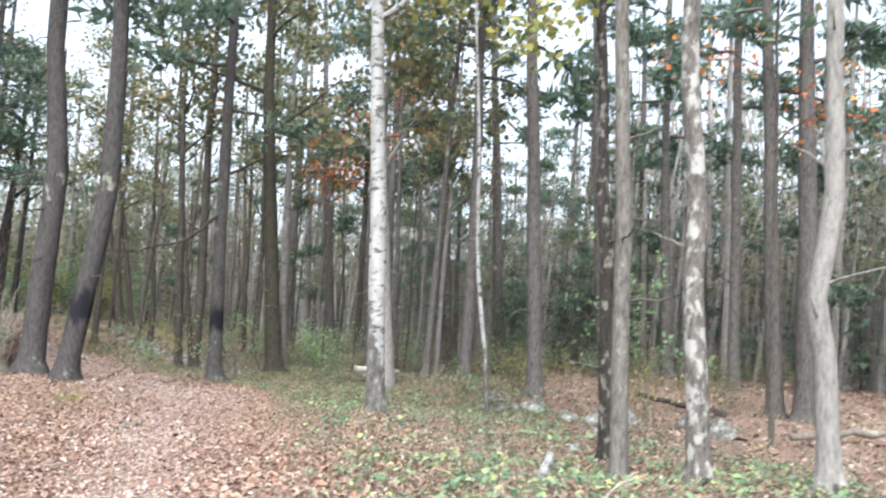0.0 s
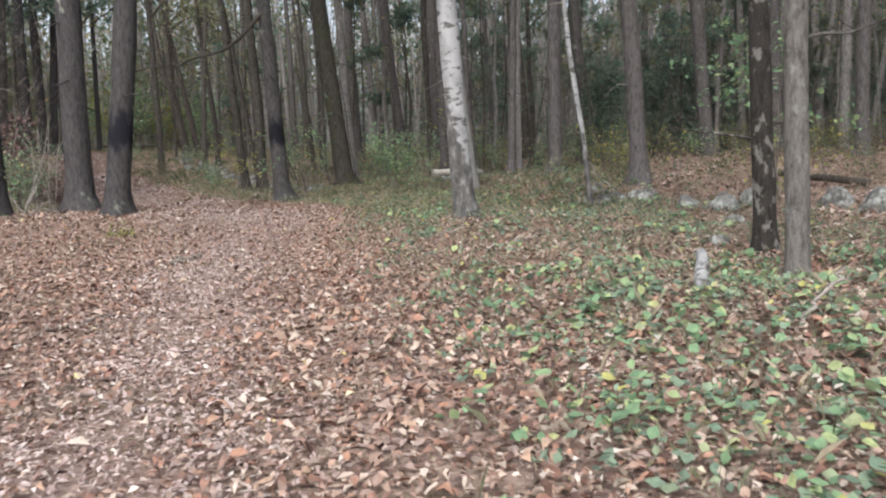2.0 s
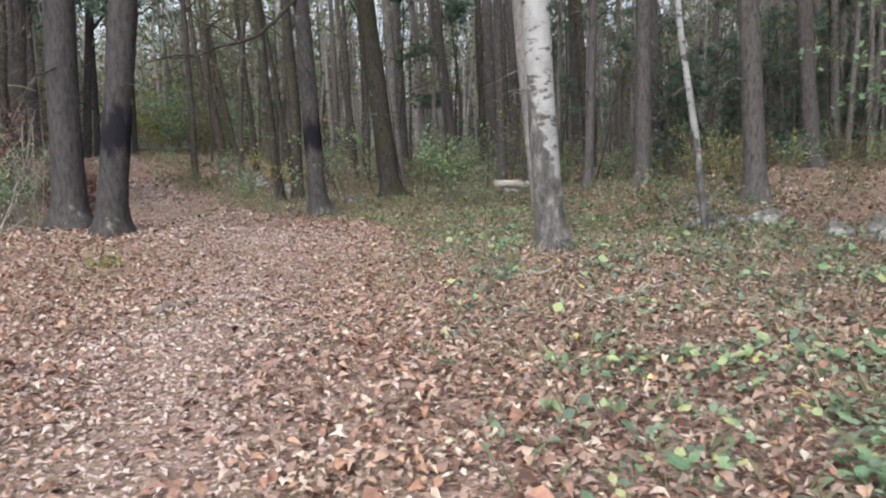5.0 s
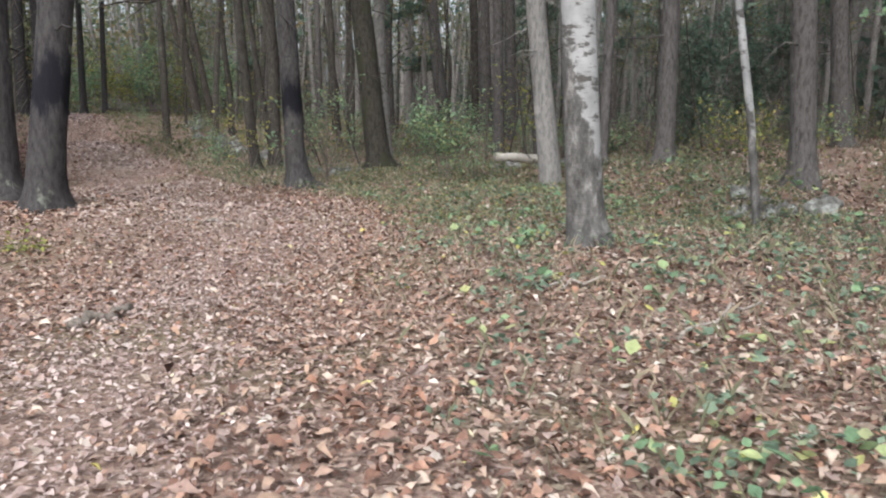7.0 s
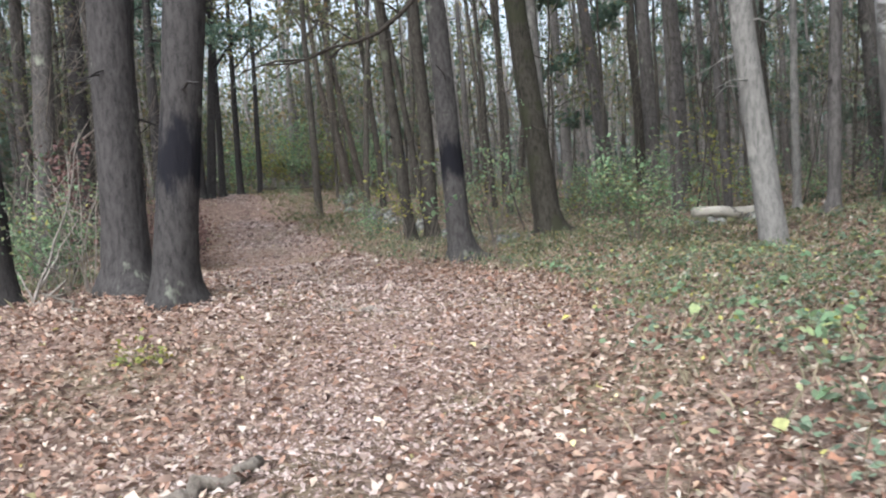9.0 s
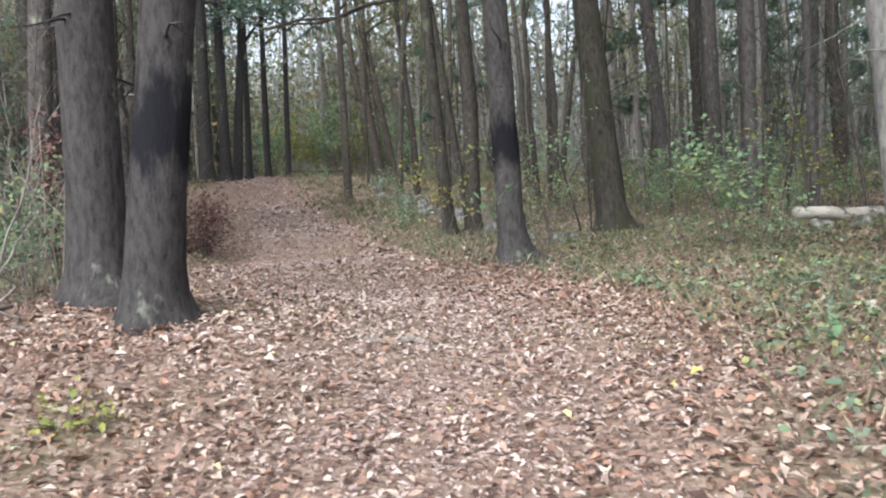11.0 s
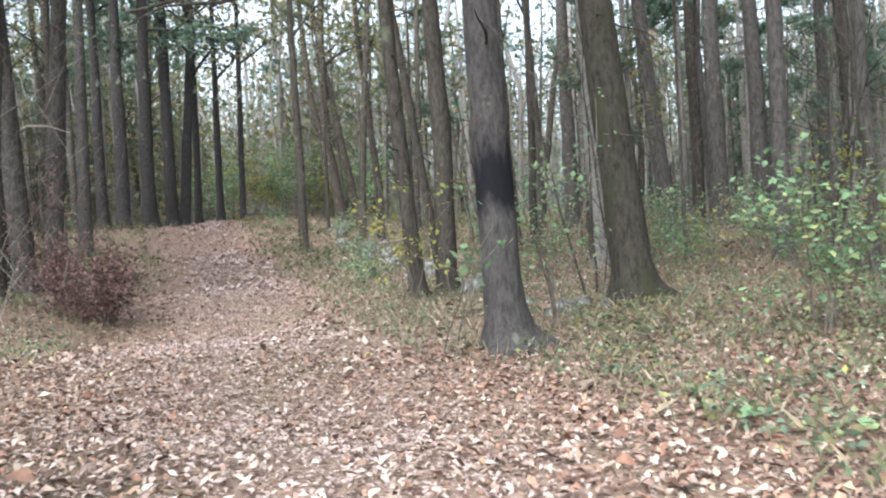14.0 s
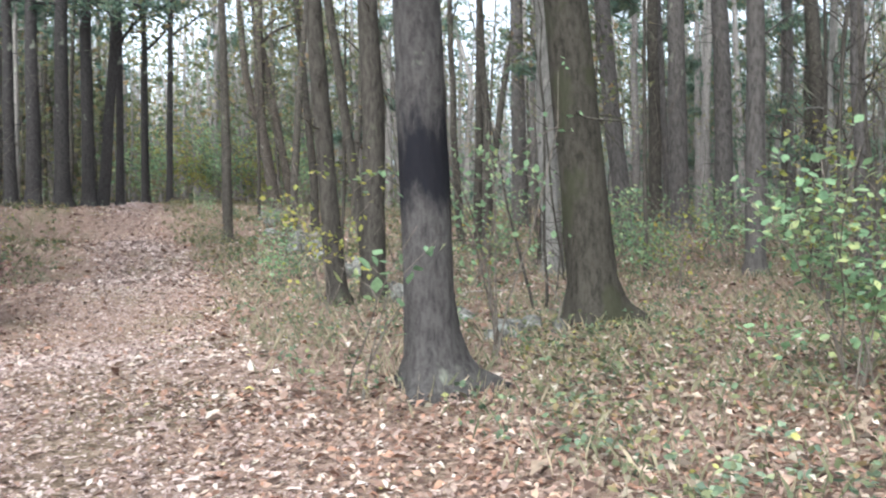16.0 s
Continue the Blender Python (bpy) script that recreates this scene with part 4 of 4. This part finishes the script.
shrub("dead_shrub", "thin dark red withered shrub under the pines", "shrub", -10.3, 33.0, 2.7, 0.7, 8, 420, RUSSET, 0.1, ROOT_DARK, 59, 0.3)
shrub("dead_shrub", "dark red withered shrub behind the pines", "shrub", -6.2, 22.6, 2.0, 0.5, 8, 700, RUSSET, 0.08, ROOT_DARK, 49, 0.1)
shrub("bush", "tangled green bush with pale dead sticks", "shrub", -5.1, 20.0, 1.6, 0.8, 10, 520, GREEN, 0.06, PALE_TWIG, 50, 0.15)
shrub("bush", "tangled green bush with pale dead sticks", "shrub", -5.8, 20.8, 1.5, 0.9, 9, 800, FRESH, 0.06, TWIG, 51, 0.05)
shrub("bush", "bare tangle of pale dead sticks", "shrub", -4.75, 19.9, 1.9, 0.6, 6, 60, GREEN, 0.07, PALE_TWIG, 52, 0.3)
tangle = new("dead_branches")
tagged(tangle, "tangle of crooked pale dead branches beside a pine", "branches")
tangle.location = (-5.05, 19.15, ground_at(-5.05, 19.15))
for way, length, r, bow in (((0.42, 0.05, 1), 2.0, 0.024, 0.25), ((0.7, 0.1, 0.9), 1.7, 0.02, 1.3), ((0.15, 0.1, 1), 1.2, 0.02, 0.3), ((-0.5, 0.2, 0.9), 1.1, 0.016, 1.2), ((0.9, -0.1, 0.5), 0.8, 0.018, 0.6), ((-0.9, -0.05, 0.3), 0.7, 0.016, 0.4), ((0.3, 0.4, 1), 1.6, 0.016, 0.2)):
    t = Tubes()
    t.add(limb_points((0, 0, 0.0), way, length, np.random.default_rng(int(length * 10)), bow, 8, 0.24), np.linspace(r * 0.85, 0.005, 9), 6)
    part_of("branch", t.mesh("branch", STICK), tangle)
shrub("bush", "low green bush under the pines", "shrub", -6.6, 20.2, 1.0, 0.9, 9, 700, GREEN, 0.06, TWIG, 56, 0.05)
shrub("bush", "low green bush under the pines", "shrub", -6.9, 22.4, 1.3, 0.9, 9, 800, FRESH, 0.07, TWIG, 57, 0.05)
shrub("seedling", "small yellow-green plant in fallen leaves", "plant", -2.75, 16.5, 0.24, 0.3, 7, 100, YELLOW, 0.05, TWIG, 53, 0.1)
for i in range(7):
    shrub("shrub", "rounded yellow-green bush where the path crests", "shrub", -14.5 + 1.3 * i, 61.5 + 1.1 * (i % 3), 4.0 + 0.7 * (i % 2), 2.0, 9, 1100, (FRESH, YELLOW, FRESH)[i % 3], 0.16, TWIG, 300 + i, 0.05)

models = [shrub("undergrowth_shrub", "thin twiggy shrub with small green leaves", "shrub", 0, 0, h, s, 5, n, lf, 0.075, TWIG, 60 + i, 0.1)
          for i, (h, s, n, lf) in enumerate(((0.5, 0.5, 200, GREEN), (1.2, 0.6, 240, FRESH), (0.8, 0.6, 180, AUTUMN), (1.8, 0.5, 190, FRESH), (1.3, 0.5, 80, YELLOW)))]
g = np.random.default_rng(77)
n = 0
while n < 150:
    y = g.uniform(21, 60)
    x = g.uniform(-0.5 * y - 4, 0.5 * y + 4)
    d = float(off_path(np.array(x), np.array(y)))
    if d < 1.7 or (y < 25 and x < 2.2) or (y < 33 and 0 < x < 6.5) or any((x - a) ** 2 + (y - b) ** 2 < 0.25 for a, b in TAKEN):
        continue
    if n > 60 and d > 4 and g.random() < 0.5:
        continue
    m = pose(x, y, ground_at(x, y), 0, 0, g.uniform(0, 360))
    k = n if n < 5 else int(g.integers(0, 5))
    if n < 5:
        ob = models[n]
        ob.matrix_basis = m
    else:
        ob = copy_thing(models[k], m)
    tagged(ob, group="shrubs of the undergrowth")
    n += 1


n = 0
while n < 34:
    y = g.uniform(16, 30)
    x = g.uniform(4.5 if y < 21 else 7, 0.55 * y + 4)
    if any((x - a) ** 2 + (y - b) ** 2 < 0.3 for a, b in TAKEN):
        continue
    ob = copy_thing(models[int(g.choice((0, 2, 2, 4, 4)))], pose(x, y, ground_at(x, y), 0, 0, g.uniform(0, 360)))
    tagged(ob, group="shrubs of the undergrowth")
    n += 1


n = 0
while n < 34:
    y = g.uniform(29.5, 37)
    x = g.uniform(2.5, 9) if n < 20 else g.uniform(0.5, 5) if y > 31 else g.uniform(6, 13)
    if any((x - a) ** 2 + (y - b) ** 2 < 0.2 for a, b in TAKEN):
        continue
    ob = copy_thing(models[int(g.choice((1, 3, 3, 4)))], pose(x, y, ground_at(x, y), 0, 0, g.uniform(0, 360)))
    tagged(ob, group="shrubs of the undergrowth")
    n += 1


# ---- bare young stems between the trees ----
BARE = dict(name="bare_sapling", bark=OAK_BARK, leaf=None, height=4, label="thin bare young tree with fine twigs", category="sapling", needles=False)
stems = [build_tree(BARE, r, g.normal(0, 0.08), g.normal(0, 0.08), seed=900 + i, height=h, sides=6, levels=7, limbs=8, leaves=0, stubs=6, crown_from=0.25, kinks=0.06, flare=0.3, joined=True)
         for i, (r, h) in enumerate(((0.02, 4.5), (0.03, 6), (0.014, 3), (0.024, 5)))]
n = 0
while n < 90:
    y = g.uniform(25, 56)
    x = g.uniform(-0.42 * y, 0.5 * y + 3)
    if float(off_path(np.array(x), np.array(y))) < 1.9 or (y < 29 and x < 0.8) or (-10 < x < -1 and y > 32) or any((x - a) ** 2 + (y - b) ** 2 < 0.3 for a, b in TAKEN):
        continue
    m = pose(x, y, ground_at(x, y), 0, 0, g.uniform(0, 360))
    ob = stems[n] if n < 4 else copy_thing(stems[int(g.integers(0, 4))], m)
    ob.matrix_basis = m
    tagged(ob, group="bare young stems")
    n += 1


# ---- stones, logs and sticks ----
def stone(x, y, size, seed, label="grey fieldstone spotted with pale lichen", squash=0.78):
    g = np.random.default_rng(seed)
    bm = bmesh.new()
    bmesh.ops.create_icosphere(bm, subdivisions=3, radius=1)
    off = Vector(g.uniform(-50, 50, 3))
    for v in bm.verts:
        d = v.co.normalized()
        k = 1 + 0.55 * noise.noise(d * 1.4 + off) + 0.22 * noise.noise(d * 3.3 + off) + 0.08 * noise.noise(d * 9 + off)
        q = d * k
        q.x, q.y = max(-0.85, min(0.85, q.x)), max(-0.8, min(0.8, q.y))
        v.co = Vector((q.x * size, q.y * size * 0.8, q.z * size * squash))
    me = bpy.data.meshes.new("stone")
    bm.to_mesh(me)
    bm.free()
    me.materials.append(STONE)
    for p in me.polygons:
        p.use_smooth = True
    ob = new("stone", me)
    ob.location = (x, y, ground_at(x, y) + size * squash * 0.28)
    ob.rotation_euler = (0, 0, g.uniform(0, 6))
    return tagged(ob, label, "stone", "stones of the tumbled wall")


for i, (x, y, size) in enumerate(((5.75, 18.1, 0.21), (6.1, 18.2, 0.2), (6.4, 17.9, 0.24), (6.75, 18.3, 0.2), (5.5, 18.3, 0.17), (6.7, 16.4, 0.22), (6.85, 15.4, 0.27), (7.9, 16.3, 0.3), (7.6, 16.9, 0.24), (6.1, 13.6, 0.16), (5.0, 11.9, 0.13), (8.8, 15.3, 0.32), (8.75, 14.1, 0.32),
                                  (5.95, 19.1, 0.2), (6.0, 18.6, 0.18), (0.3, 26.5, 0.17), (0.52, 26.7, 0.13), (0.1, 26.4, 0.1), (0.78, 26.45, 0.11), (-0.1, 28.3, 0.16), (3.75, 24.45, 0.19), (4.4, 24.62, 0.2), (3.5, 24.7, 0.15), (4.9, 24.8, 0.18))):
    stone(x, y, size, 80 + i)
g = np.random.default_rng(5)
for i in range(34):
    f = i / 33
    x, y = -0.6 - 6.2 * f + g.normal(0, 0.35), 31.0 + 21.5 * f + g.normal(0, 0.5)
    stone(x, y, g.uniform(0.16, 0.36), 120 + i)


def fallen(name, label, category, start, end, r0, r1, material, seed, sides=14, bend=0.03, steps=9):
    g = np.random.default_rng(seed)
    a, b = np.array(start, float), np.array(end, float)
    k = np.linspace(0, 1, steps)[:, None]
    pts = a + (b - a) * k + g.normal(0, bend, (steps, 3)) * np.sin(k * 3.14)
    t = Tubes()
    pts = np.concatenate([pts[:1] + (pts[0] - pts[1]) * 0.001, pts])
    t.add(pts, np.concatenate([[r0 * 0.02], np.linspace(r0, r1, steps)]), sides, 0.03, g)
    return tagged(new(name, t.mesh(name, material)), label, category)


def low(x, y, up):
    return (x, y, ground_at(x, y) + up)


fallen("fallen_log", "pale cut birch log lying across mossy stones", "log", (3.39, 24.34, 0.75), (4.75, 24.75, 0.66), 0.085, 0.1, LOG_BARK, 1)
fallen("fallen_log", "short white birch log lying in leaves", "log", low(3.46, 9.12, 0.07), low(3.95, 10.2, 0.2), 0.06, 0.055, BIRCH_BARK, 2)
fallen("fallen_log", "dark rotting trunk lying on the ground", "log", low(10.3, 20.6, 0.2), low(11.0, 17.6, 0.1), 0.06, 0.08, ROOT_DARK, 3)
fallen("fallen_log", "thin dark trunk lying across the woods floor", "log", low(9.4, 13.0, 0.2), low(13.2, 13.6, 0.3), 0.06, 0.07, TWIG, 4)
fallen("fallen_log", "dark log lying where the path crests", "log", low(-13.2, 60.5, 0.25), low(-9.6, 61.5, 0.3), 0.16, 0.14, ROOT_DARK, 5)
for i, (x, y, dx, dy, dz, r) in enumerate(((1.75, 14.2, 0.45, -0.5, 0.12, 0.014), (-4.0, 18.2, -0.7, 0.5, 0.12, 0.018), (-1.5, 31.2, 2.2, -0.6, 0.1, 0.02), (-0.6, 28.6, 1.9, 0.3, 0.05, 0.018),
                                           (-6.4, 43.5, 3.5, 1.2, 0.3, 0.03), (0.82, 26.4, -0.25, 0.05, 0.7, 0.013), (6.2, 18.4, -0.5, 0.3, 0.7, 0.011), (7.2, 17.0, 0.9, 0.9, 0.1, 0.02),
                                           (3.4, 7.6, 0.8, 0.7, 0.2, 0.016), (-2.1, 9.9, 0.5, 0.3, 0.05, 0.012), (2.3, 12.6, 0.8, 0.5, 0.1, 0.014))):
    fallen("fallen_stick", "thin dead stick lying in the leaves", "stick", low(x, y, 0.03), low(x + dx, y + dy, 0.03 + dz), r, r * 0.6, PALE_TWIG if i % 2 == 0 else TWIG, 20 + i, 7, 0.04)
# half-buried flat root crossing the path, and a stone in the leaves
fallen("surface_root", "grey root half buried in the trodden path", "root", low(-1.6, 18.33, 0.005), low(-1.15, 18.42, 0.01), 0.032, 0.022, STICK, 40, 9)
fallen("surface_root", "grey root half buried in the trodden path", "root", low(-1.62, 13.82, 0.03), low(-1.34, 14.36, 0.05), 0.045, 0.035, TWIG, 41, 9)
stone(-0.55, 5.9, 0.09, 61, "small grey stone lying in the leaves", 0.5)
